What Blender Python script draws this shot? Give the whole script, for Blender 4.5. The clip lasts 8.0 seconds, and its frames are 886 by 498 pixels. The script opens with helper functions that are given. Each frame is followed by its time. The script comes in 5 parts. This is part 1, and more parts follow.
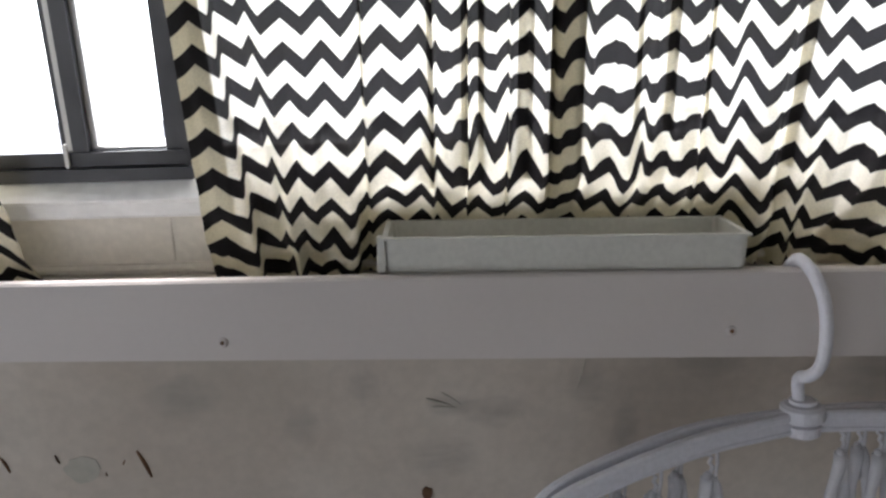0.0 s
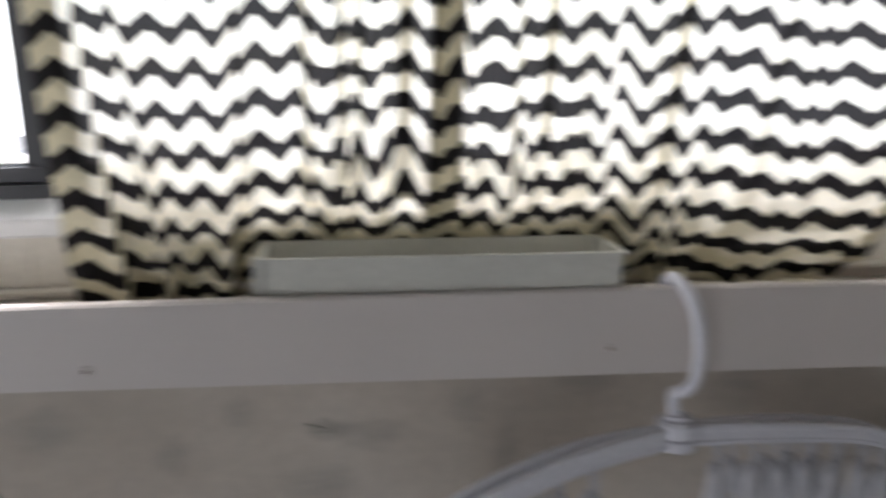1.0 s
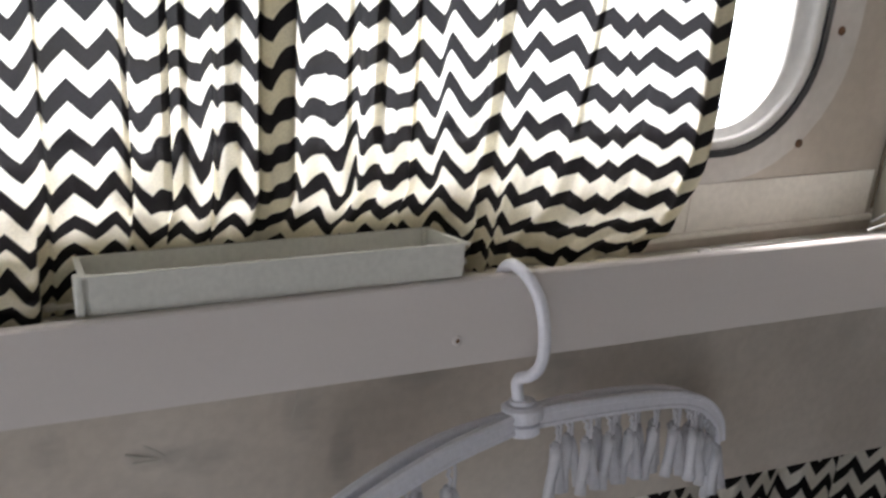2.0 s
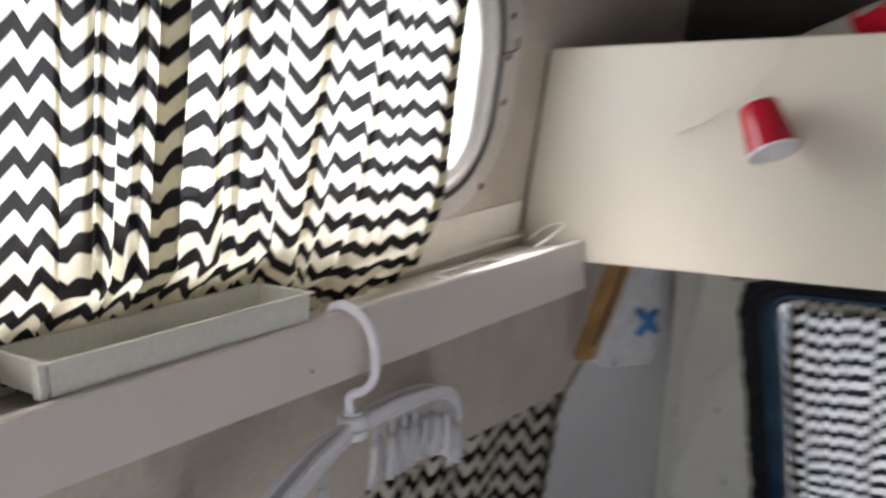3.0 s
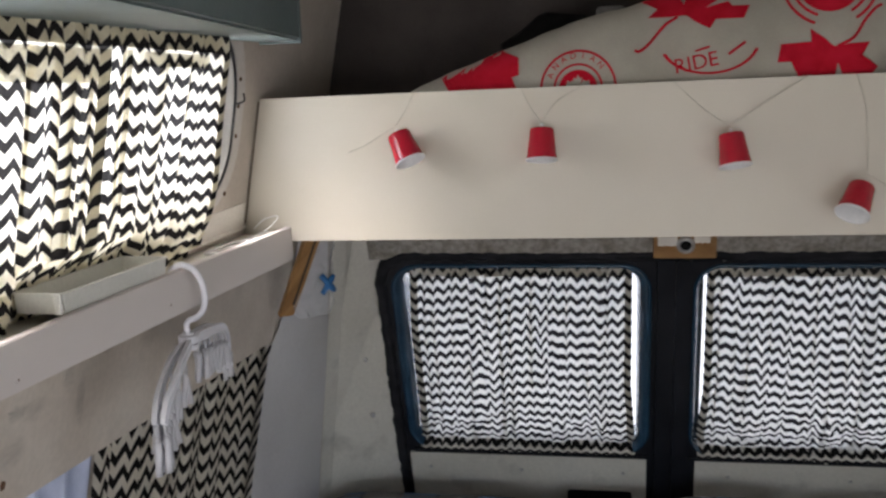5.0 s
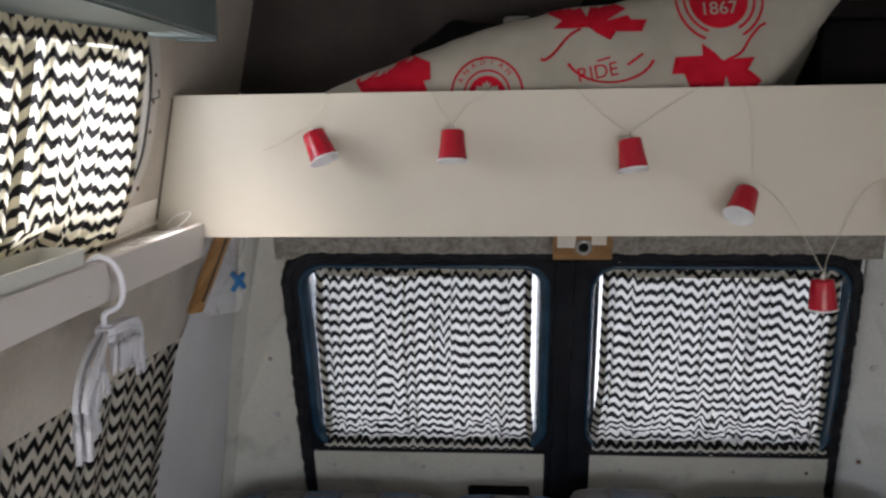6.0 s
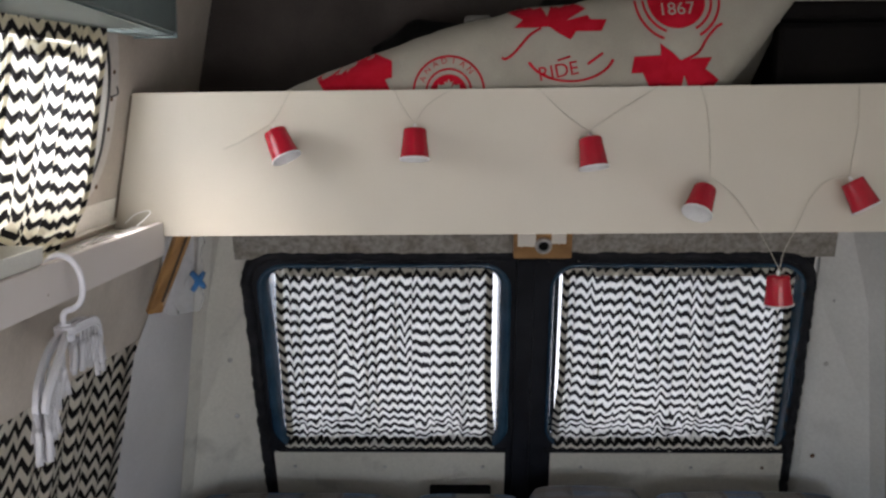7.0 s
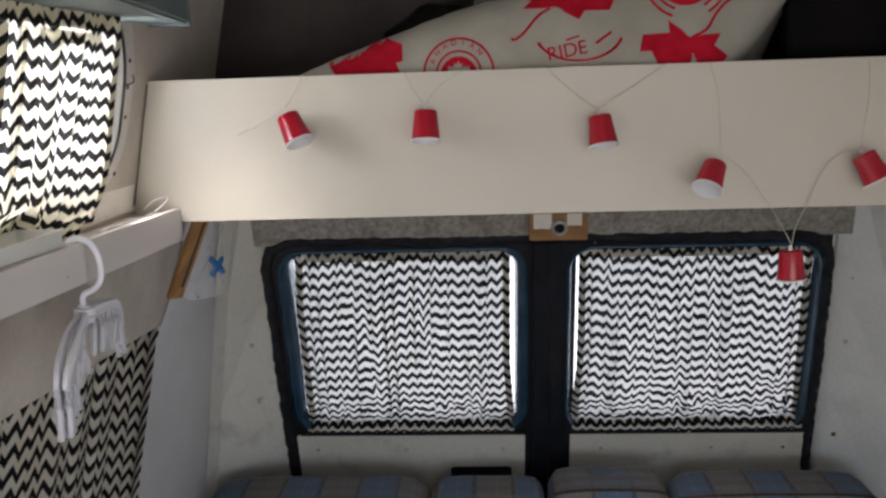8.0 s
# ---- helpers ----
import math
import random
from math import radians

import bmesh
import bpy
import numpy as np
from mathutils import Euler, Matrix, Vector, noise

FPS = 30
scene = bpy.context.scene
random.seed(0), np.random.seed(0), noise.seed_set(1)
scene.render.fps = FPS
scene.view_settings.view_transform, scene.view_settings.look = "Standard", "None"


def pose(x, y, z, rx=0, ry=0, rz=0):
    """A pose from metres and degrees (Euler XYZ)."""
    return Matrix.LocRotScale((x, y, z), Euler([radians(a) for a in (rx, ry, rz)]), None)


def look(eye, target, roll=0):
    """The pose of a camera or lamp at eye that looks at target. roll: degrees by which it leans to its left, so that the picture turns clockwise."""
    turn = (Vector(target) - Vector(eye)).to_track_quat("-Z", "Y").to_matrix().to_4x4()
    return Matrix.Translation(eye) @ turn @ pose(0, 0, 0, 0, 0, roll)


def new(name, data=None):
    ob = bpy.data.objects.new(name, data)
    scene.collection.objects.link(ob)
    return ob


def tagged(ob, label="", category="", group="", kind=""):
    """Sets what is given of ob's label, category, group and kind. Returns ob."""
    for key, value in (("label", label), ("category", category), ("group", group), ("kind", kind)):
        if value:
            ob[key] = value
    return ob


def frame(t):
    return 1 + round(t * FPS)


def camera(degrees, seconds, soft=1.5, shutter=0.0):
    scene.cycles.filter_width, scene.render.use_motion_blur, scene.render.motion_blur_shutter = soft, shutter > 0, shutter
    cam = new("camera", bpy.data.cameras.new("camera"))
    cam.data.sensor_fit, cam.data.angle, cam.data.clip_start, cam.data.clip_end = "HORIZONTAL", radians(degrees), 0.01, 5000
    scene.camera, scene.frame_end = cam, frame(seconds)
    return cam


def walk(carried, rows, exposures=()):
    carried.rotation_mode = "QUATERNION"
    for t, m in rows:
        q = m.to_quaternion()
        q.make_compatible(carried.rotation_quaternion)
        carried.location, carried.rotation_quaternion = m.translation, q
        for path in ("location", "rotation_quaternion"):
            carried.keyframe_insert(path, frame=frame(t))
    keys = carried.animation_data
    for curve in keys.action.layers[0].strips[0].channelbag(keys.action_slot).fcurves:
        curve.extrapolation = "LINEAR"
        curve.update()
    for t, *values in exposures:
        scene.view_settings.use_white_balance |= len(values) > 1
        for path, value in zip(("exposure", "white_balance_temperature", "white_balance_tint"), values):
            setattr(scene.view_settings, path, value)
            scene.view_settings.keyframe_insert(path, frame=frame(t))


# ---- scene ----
cam = camera(50.2, 8.0, soft=2.45, shutter=0.6)
PATH = [
    (0, (0.18, 0.326, 1.541), (0.249, 2.282, 1.126), -1.3),
    (0.5, (0.182, 0.333, 1.539), (0.26, 2.293, 1.151), -0.4),
    (0.7, (0.175, 0.338, 1.543), (0.315, 2.296, 1.162), -0.7),
    (1, (0.179, 0.336, 1.539), (0.508, 2.273, 1.163), -0.2),
    (1.2, (0.143, 0.343, 1.535), (0.78, 2.195, 1.133), 0.2),
    (2.3, (0.11, 0.387, 1.54), (1.124, 2.071, 1.174), -0.7),
    (2.5, (0.074, 0.397, 1.549), (1.299, 1.933, 1.176), -0.1),
    (2.7, (0.011, 0.405, 1.565), (1.399, 1.787, 1.16), -1.0),
    (3, (-0.117, 0.391, 1.588), (1.491, 1.52, 1.218), -1.5),
    (3.5, (-0.27, 0.335, 1.598), (1.513, 1.184, 1.278), -0.6),
    (4, (-0.448, 0.27, 1.616), (1.434, 0.852, 1.272), -0.4),
    (4.2, (-0.503, 0.274, 1.62), (1.396, 0.801, 1.282), -1.1),
    (5.3, (-0.675, 0.349, 1.623), (1.273, 0.647, 1.281), -1.8),
    (5.5, (-0.684, 0.352, 1.622), (1.271, 0.61, 1.288), -1.5),
    (6, (-0.702, 0.354, 1.617), (1.265, 0.488, 1.281), -0.5),
    (6.5, (-0.704, 0.362, 1.614), (1.267, 0.461, 1.289), -0.7),
    (7, (-0.707, 0.362, 1.611), (1.265, 0.406, 1.279), -0.3),
    (7.5, (-0.72, 0.357, 1.609), (1.251, 0.415, 1.276), -1.1),
    (8, (-0.727, 0.342, 1.597), (1.24, 0.439, 1.247), -1.5),
]
EXPOSURES = [(0.0, 0.82, 6480, 14), (1.0, 0.87, 6480, 14), (2.4, 1.19, 6650, 15), (3.5, 1.34, 6750, 15), (4.2, 1.39, 6770, 15), (5.5, 1.36, 6780, 15), (8.0, 1.40, 6780, 15)]
walk(cam, [(t, look(eye, target, roll)) for t, eye, target, roll in PATH], EXPOSURES)

# ---- world and sun ----
world = bpy.data.worlds.new("sky")
scene.world = world
world.use_nodes = True
_n = world.node_tree.nodes
_sky = _n.new("ShaderNodeTexSky")
_sky.sky_type, _sky.sun_disc = "NISHITA", False
SUN_UP, SUN_TURN = radians(56), radians(-42)
_sky.air_density, _sky.dust_density, _sky.ozone_density = 0.8, 0.3, 1.0
_sky.sun_elevation, _sky.sun_rotation = SUN_UP, SUN_TURN
_n["Background"].inputs["Strength"].default_value = 0.15
world.node_tree.links.new(_sky.outputs[0], _n["Background"].inputs["Color"])
sun = new("sun", bpy.data.lights.new("sun", "SUN"))
sun.data.energy, sun.data.angle, sun.data.color = 5.0, radians(46), (1.0, 0.985, 0.965)
_to = Vector((math.sin(SUN_TURN) * math.cos(SUN_UP), math.cos(SUN_TURN) * math.cos(SUN_UP), math.sin(SUN_UP)))
sun.matrix_world = look(_to * 20, (0, 0, 0))


def daylight(name, at, target, wide, high, watts, colour=(0.93, 0.97, 1.0)):
    """Sky light in the opening of a window."""
    ob = new(name, bpy.data.lights.new(name, "AREA"))
    ob.data.shape, ob.data.size, ob.data.size_y, ob.data.energy, ob.data.color = "RECTANGLE", wide, high, watts, colour
    ob.matrix_world = look(at, target)
    return ob


daylight("windscreen_daylight", (-2.42, 0.195, 1.05), (0, 0.195, 0.85), 1.25, 0.75, 3.9)
daylight("side_window_daylight", (-0.8, -0.70, 0.88), (-0.2, 0.6, 0.45), 0.9, 0.8, 0.75)
daylight("sliding_window_daylight", (0.275, 0.940, 1.60), (0.275, 0.2, 1.40), 0.80, 0.21, 1.65)

# ---- materials ----


def material(name, rough=0.5, metal=0.0):
    m = bpy.data.materials.new(name)
    m.use_nodes = True
    b = m.node_tree.nodes["Principled BSDF"]
    b.inputs["Roughness"].default_value, b.inputs["Metallic"].default_value = rough, metal
    return m, m.node_tree, b


def add(tree, kind, **values):
    node = tree.nodes.new(kind)
    for key, value in values.items():
        if key == "op":
            node.operation = value
        elif key == "blend":
            node.blend_type = value
        else:
            node.inputs[key.replace("_", " ")].default_value = value
    return node


def math_node(tree, op, a, b=None):
    node = tree.nodes.new("ShaderNodeMath")
    node.operation = op
    for socket, value in zip(node.inputs, (a, b)):
        if value is None:
            continue
        if isinstance(value, (int, float)):
            socket.default_value = value
        else:
            tree.links.new(value, socket)
    return node.outputs[0]


def noise_ramp(tree, scale, lo, hi, at=(0.35, 0.65), detail=4.0, stretch=(1, 1, 1)):
    co = tree.nodes.new("ShaderNodeTexCoord")
    mp = tree.nodes.new("ShaderNodeMapping")
    mp.inputs["Scale"].default_value = stretch
    tree.links.new(co.outputs["Object"], mp.inputs["Vector"])
    nz = add(tree, "ShaderNodeTexNoise", Scale=scale, Detail=detail)
    tree.links.new(mp.outputs[0], nz.inputs["Vector"])
    rp = tree.nodes.new("ShaderNodeValToRGB")
    rp.color_ramp.elements[0].position, rp.color_ramp.elements[1].position = at
    rp.color_ramp.elements[0].color, rp.color_ramp.elements[1].color = (*lo, 1), (*hi, 1)
    tree.links.new(nz.outputs["Fac"], rp.inputs["Fac"])
    return rp.outputs["Color"], nz.outputs["Fac"]


def mix(tree, blend, fac, a, b):
    node = tree.nodes.new("ShaderNodeMix")
    node.data_type, node.blend_type = "RGBA", blend
    for socket, value in ((node.inputs[0], fac), (node.inputs[6], a), (node.inputs[7], b)):
        if isinstance(value, (int, float)):
            socket.default_value = value
        elif isinstance(value, tuple):
            socket.default_value = (*value, 1)
        else:
            tree.links.new(value, socket)
    return node.outputs[2]


def bump(tree, b, height, strength=0.2, distance=0.002):
    node = add(tree, "ShaderNodeBump", Strength=strength, Distance=distance)
    tree.links.new(height, node.inputs["Height"])
    tree.links.new(node.outputs[0], b.inputs["Normal"])


def surface(name, lo, hi, scale=6.0, rough=0.5, metal=0.0, grain=120.0, relief=0.15, stain=None, stain_scale=3.0, stain_at=(0.55, 0.75), stain_amount=0.6, stretch=(1, 1, 1), grit=0.6):
    """Painted or natural surface: broad variation, fine grain, and stains of a second colour."""
    m, tree, b = material(name, rough, metal)
    col, _ = noise_ramp(tree, scale, lo, hi, stretch=stretch)
    fine, fac = noise_ramp(tree, grain, (0.86, 0.86, 0.86), (1.0, 1.0, 1.0), stretch=stretch)
    col = mix(tree, "MULTIPLY", grit, col, fine)
    if stain:
        mask, _ = noise_ramp(tree, stain_scale, (0, 0, 0), (1, 1, 1), at=stain_at, detail=6)
        gray = tree.nodes.new("ShaderNodeRGBToBW")
        tree.links.new(mask, gray.inputs[0])
        col = mix(tree, "MIX", math_node(tree, "MULTIPLY", gray.outputs[0], stain_amount), col, stain)
    tree.links.new(col, b.inputs["Base Color"])
    bump(tree, b, fac, relief, 0.001)
    return m


def chevron_cloth(name, white, thin, period=0.0245, rise=0.0258, lift=0.58, share=0.38, weave_gap=0.07, ink=0.012, edge=0.25):
    """Cotton printed with black zigzags; UV is in metres along the cloth."""
    m, tree, b = material(name, 0.9)
    uv = tree.nodes.new("ShaderNodeUVMap")
    sep = tree.nodes.new("ShaderNodeSeparateXYZ")
    tree.links.new(uv.outputs[0], sep.inputs[0])
    tri = math_node(tree, "DIVIDE", math_node(tree, "PINGPONG", sep.outputs["X"], period / 2), period / 2)
    val = math_node(tree, "ADD", math_node(tree, "DIVIDE", sep.outputs["Y"], rise), math_node(tree, "MULTIPLY", tri, lift))
    fr = math_node(tree, "FRACT", val)
    off = math_node(tree, "ABSOLUTE", math_node(tree, "SUBTRACT", fr, 0.5))
    rng = tree.nodes.new("ShaderNodeMapRange")
    rng.inputs["From Min"].default_value, rng.inputs["From Max"].default_value = edge, edge + 0.025
    tree.links.new(off, rng.inputs["Value"])
    weave, fac = noise_ramp(tree, 900, (0.8, 0.8, 0.8), (1, 1, 1), detail=2)
    wash, _ = noise_ramp(tree, 30, (0.9, 0.88, 0.82), (1, 1, 1), detail=3)
    col = mix(tree, "MIX", rng.outputs[0], white, (0.020, 0.018, 0.019))
    col = mix(tree, "MULTIPLY", 1.0, mix(tree, "MULTIPLY", 0.7, col, weave), wash)
    through_col = mix(tree, "MIX", rng.outputs[0], thin, (ink, ink * 0.93, ink * 1.06))
    through_col = mix(tree, "MULTIPLY", 0.9, through_col, weave)
    tree.links.new(col, b.inputs["Base Color"])
    b.inputs["Specular IOR Level"].default_value = 0.15
    bump(tree, b, fac, 0.25, 0.0005)
    tl = tree.nodes.new("ShaderNodeBsdfTranslucent")
    tree.links.new(through_col, tl.inputs["Color"])
    sh = tree.nodes.new("ShaderNodeMixShader")
    sh.inputs[0].default_value = share
    tree.links.new(b.outputs[0], sh.inputs[1])
    tree.links.new(tl.outputs[0], sh.inputs[2])
    gap = tree.nodes.new("ShaderNodeBsdfTransparent")
    both = tree.nodes.new("ShaderNodeMixShader")
    thread = math_node(tree, "MULTIPLY", math_node(tree, "SUBTRACT", 1.0, math_node(tree, "MULTIPLY", rng.outputs[0], 0.92)), weave_gap)
    tree.links.new(thread, both.inputs[0])
    tree.links.new(sh.outputs[0], both.inputs[1])
    tree.links.new(gap.outputs[0], both.inputs[2])
    tree.links.new(both.outputs[0], tree.nodes["Material Output"].inputs["Surface"])
    return m


def glass(name, tint=(1, 1, 1), rough=0.0):
    m, tree, b = material(name, rough)
    b.inputs["Base Color"].default_value = (*tint, 1)
    b.inputs["Transmission Weight"].default_value, b.inputs["IOR"].default_value = 1.0, 1.15
    return m


def film():
    """Clear crinkled polythene."""
    m, tree, b = material("clear_polythene", 0.18)
    b.inputs["Base Color"].default_value = (0.75, 0.78, 0.82, 1)
    b.inputs["Alpha"].default_value = 0.3
    _, fac = noise_ramp(tree, 70, (0, 0, 0), (1, 1, 1), detail=3)
    bump(tree, b, fac, 1.0, 0.006)
    _, veil = noise_ramp(tree, 45, (0, 0, 0), (1, 1, 1), at=(0.42, 0.7), detail=3)
    tree.links.new(math_node(tree, "ADD", math_node(tree, "MULTIPLY", veil, 0.34), 0.05), b.inputs["Alpha"])
    return m


def smudge(name, colour):
    """Rubbed-in dirt that fades out in uneven streaks; UV runs from the middle of the mark to its rim."""
    m, tree, b = material(name, 0.7)
    uv = tree.nodes.new("ShaderNodeUVMap")
    sep = tree.nodes.new("ShaderNodeSeparateXYZ")
    tree.links.new(uv.outputs[0], sep.inputs[0])
    b.inputs["Base Color"].default_value = (*colour, 1)
    _, fac = noise_ramp(tree, 90, (0, 0, 0), (1, 1, 1), at=(0.38, 0.72), detail=4, stretch=(0.45, 1, 2.2))
    fade = math_node(tree, "SUBTRACT", 1.0, math_node(tree, "MULTIPLY", sep.outputs["X"], sep.outputs["X"]))
    tree.links.new(math_node(tree, "MULTIPLY", math_node(tree, "MULTIPLY", fac, fade), 0.32), b.inputs["Alpha"])
    return m


M = {
    "lining": surface("stained_lining_paint", (0.525, 0.46, 0.395), (0.625, 0.56, 0.49), 7, 0.5, stain=(0.33, 0.30, 0.25), stain_scale=6, stain_at=(0.52, 0.76), stain_amount=0.5),
    "shelf": surface("cream_gloss_paint", (0.545, 0.503, 0.42), (0.595, 0.552, 0.465), 3, 0.42, grain=260, relief=0.03, grit=0.12),
    "board": surface("white_board_paint", (0.62, 0.57, 0.545), (0.67, 0.62, 0.595), 3, 0.42, grain=260, relief=0.02, grit=0.12),
    "tray": surface("white_plastic", (0.62, 0.615, 0.565), (0.66, 0.655, 0.605), 5, 0.35, grain=300, relief=0.03),
    "hanger": surface("white_hanger_plastic", (0.72, 0.72, 0.78), (0.78, 0.78, 0.84), 8, 0.3, grain=300, relief=0.03),
    "clip": surface("translucent_clip_plastic", (0.74, 0.74, 0.79), (0.8, 0.8, 0.85), 8, 0.28, grain=300, relief=0.03),
    "alu": surface("aluminium_trim", (0.68, 0.67, 0.65), (0.75, 0.74, 0.72), 20, 0.45, metal=0.3, relief=0.05),
    "white_frame": surface("white_painted_aluminium", (0.84, 0.84, 0.84), (0.9, 0.9, 0.9), 20, 0.35, relief=0.05),
    "flange": surface("aged_flange_paint", (0.60, 0.565, 0.525), (0.68, 0.645, 0.61), 14, 0.45, relief=0.05, stain=(0.42, 0.37, 0.3), stain_scale=16, stain_amount=0.3),
    "black": surface("black_anodised_frame", (0.024, 0.026, 0.032), (0.05, 0.052, 0.06), 20, 0.34, relief=0.05),
    "rubber": surface("black_rubber_seal", (0.010, 0.011, 0.014), (0.022, 0.023, 0.028), 30, 0.7, grain=160, relief=0.5),
    "door": surface("dark_navy_door_paint", (0.007, 0.008, 0.012), (0.014, 0.016, 0.022), 12, 0.45, relief=0.08),
    "blue": surface("blue_metal_paint", (0.016, 0.044, 0.080), (0.026, 0.066, 0.115), 12, 0.13, relief=0.04),
    "felt": surface("grey_felt_carpet", (0.24, 0.224, 0.203), (0.39, 0.366, 0.337), 85, 0.95, grain=260, relief=0.9, stain=(0.13, 0.105, 0.08), stain_scale=15, stain_at=(0.5, 0.72), stain_amount=0.6),
    "panel": surface("beige_door_panel", (0.62, 0.60, 0.54), (0.69, 0.67, 0.61), 4, 0.5, stain=(0.30, 0.29, 0.27), stain_scale=11, stain_at=(0.56, 0.72), stain_amount=0.5),
    "pale_panel": surface("off_white_panel_paint", (0.70, 0.71, 0.70), (0.78, 0.79, 0.78), 4, 0.5, stain=(0.42, 0.42, 0.40), stain_scale=9, stain_amount=0.45),
    "sheet": surface("white_vinyl_sheet", (0.60, 0.59, 0.60), (0.67, 0.66, 0.67), 4, 0.35, grain=150, relief=0.06),
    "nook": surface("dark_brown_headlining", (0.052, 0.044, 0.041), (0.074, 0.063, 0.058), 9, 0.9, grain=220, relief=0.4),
    "cab": surface("blue_grey_cabinet_paint", (0.115, 0.155, 0.158), (0.145, 0.19, 0.193), 5, 0.5),
    "roof": surface("white_roof_paint", (0.62, 0.60, 0.56), (0.68, 0.66, 0.62), 3, 0.7),
    "floor": surface("brown_floor_vinyl", (0.12, 0.10, 0.08), (0.2, 0.17, 0.14), 6, 0.5),
    "red": surface("red_cup_plastic", (0.40, 0.008, 0.022), (0.46, 0.011, 0.028), 10, 0.22, grain=300, relief=0.02),
    "white": surface("white_cup_plastic", (0.78, 0.78, 0.78), (0.82, 0.82, 0.82), 10, 0.4, grain=300, relief=0.02),
    "paper": surface("grey_white_paper", (0.14, 0.135, 0.125), (0.24, 0.23, 0.22), 30, 0.8),
    "wire": surface("clear_wire", (0.48, 0.45, 0.37), (0.56, 0.53, 0.45), 30, 0.4),
    "wood": surface("varnished_pine", (0.25, 0.125, 0.042), (0.37, 0.20, 0.075), 14, 0.45, grain=90, relief=0.2, stretch=(6, 1, 1)),
    "dark_wood": surface("dark_slot", (0.03, 0.02, 0.015), (0.06, 0.04, 0.03), 14, 0.7),
    "corner_shadow": surface("brown_corner_shadow", (0.13, 0.10, 0.075), (0.2, 0.16, 0.12), 30, 0.8),
    "steel": surface("zinc_steel", (0.45, 0.45, 0.45), (0.6, 0.6, 0.6), 60, 0.35, metal=0.9),
    "rust": surface("rusty_screw", (0.10, 0.05, 0.025), (0.2, 0.1, 0.05), 90, 0.8),
    "bluetag": surface("blue_plastic", (0.015, 0.12, 0.31), (0.022, 0.15, 0.38), 30, 0.4),
    "pillow": surface("cream_cotton", (0.345, 0.325, 0.275), (0.40, 0.38, 0.325), 12, 0.9, grain=500, relief=0.3),
    "print": surface("red_fabric_print", (0.42, 0.008, 0.02), (0.5, 0.012, 0.03), 30, 0.9, grain=500, relief=0.3),
    "bag": surface("black_nylon", (0.004, 0.0037, 0.0037), (0.009, 0.0085, 0.0085), 30, 0.6, grain=400, relief=0.4),
    "box": surface("dark_brown_box", (0.004, 0.0035, 0.0035), (0.008, 0.007, 0.0065), 10, 0.8),
    "putty": surface("grey_putty", (0.44, 0.42, 0.36), (0.52, 0.49, 0.43), 40, 0.8),
    "scuff": smudge("grey_scuff", (0.27, 0.28, 0.28)),
    "garment": surface("pale_blue_cotton", (0.40, 0.45, 0.60), (0.5, 0.55, 0.7), 12, 0.9, grain=500, relief=0.3),
    "piping": surface("dark_brown_piping", (0.035, 0.026, 0.022), (0.06, 0.045, 0.04), 60, 0.9),
    "ground": surface("pale_gravel", (0.52, 0.50, 0.47), (0.66, 0.64, 0.60), 2, 0.9, grain=14, relief=0.4),
    # pale cool colour of the added wall that bounces light at the rear windows
    "bounce_paint": surface("pale_blue_grey_reflector", (0.54, 0.57, 0.60), (0.61, 0.64, 0.67), 3, 0.9, grain=40, relief=0.3),
    "ledge": surface("cream_ledge_paint", (0.76, 0.72, 0.65), (0.84, 0.80, 0.73), 6, 0.45, grain=200, relief=0.05, stain=(0.42, 0.37, 0.3), stain_scale=14, stain_amount=0.4),
    "glass": glass("window_glass"),
    "bagfilm": film(),
    "chevron": chevron_cloth("chevron_curtain_cotton", (0.79, 0.735, 0.55), (0.93, 0.91, 0.83), 0.0208, 0.0233, 0.42, share=0.20),
    "chevron_wide": chevron_cloth("wide_chevron_cotton", (0.86, 0.82, 0.72), (0.90, 0.90, 0.88), 0.033, 0.034, 0.62, 0.5, 0.06),
    "chevron_rear": chevron_cloth("gathered_chevron_cotton", (0.86, 0.83, 0.76), (0.80, 0.795, 0.775), 0.0238, 0.0301, 0.49, 0.51, 0.04, ink=0.02, edge=0.238),
}


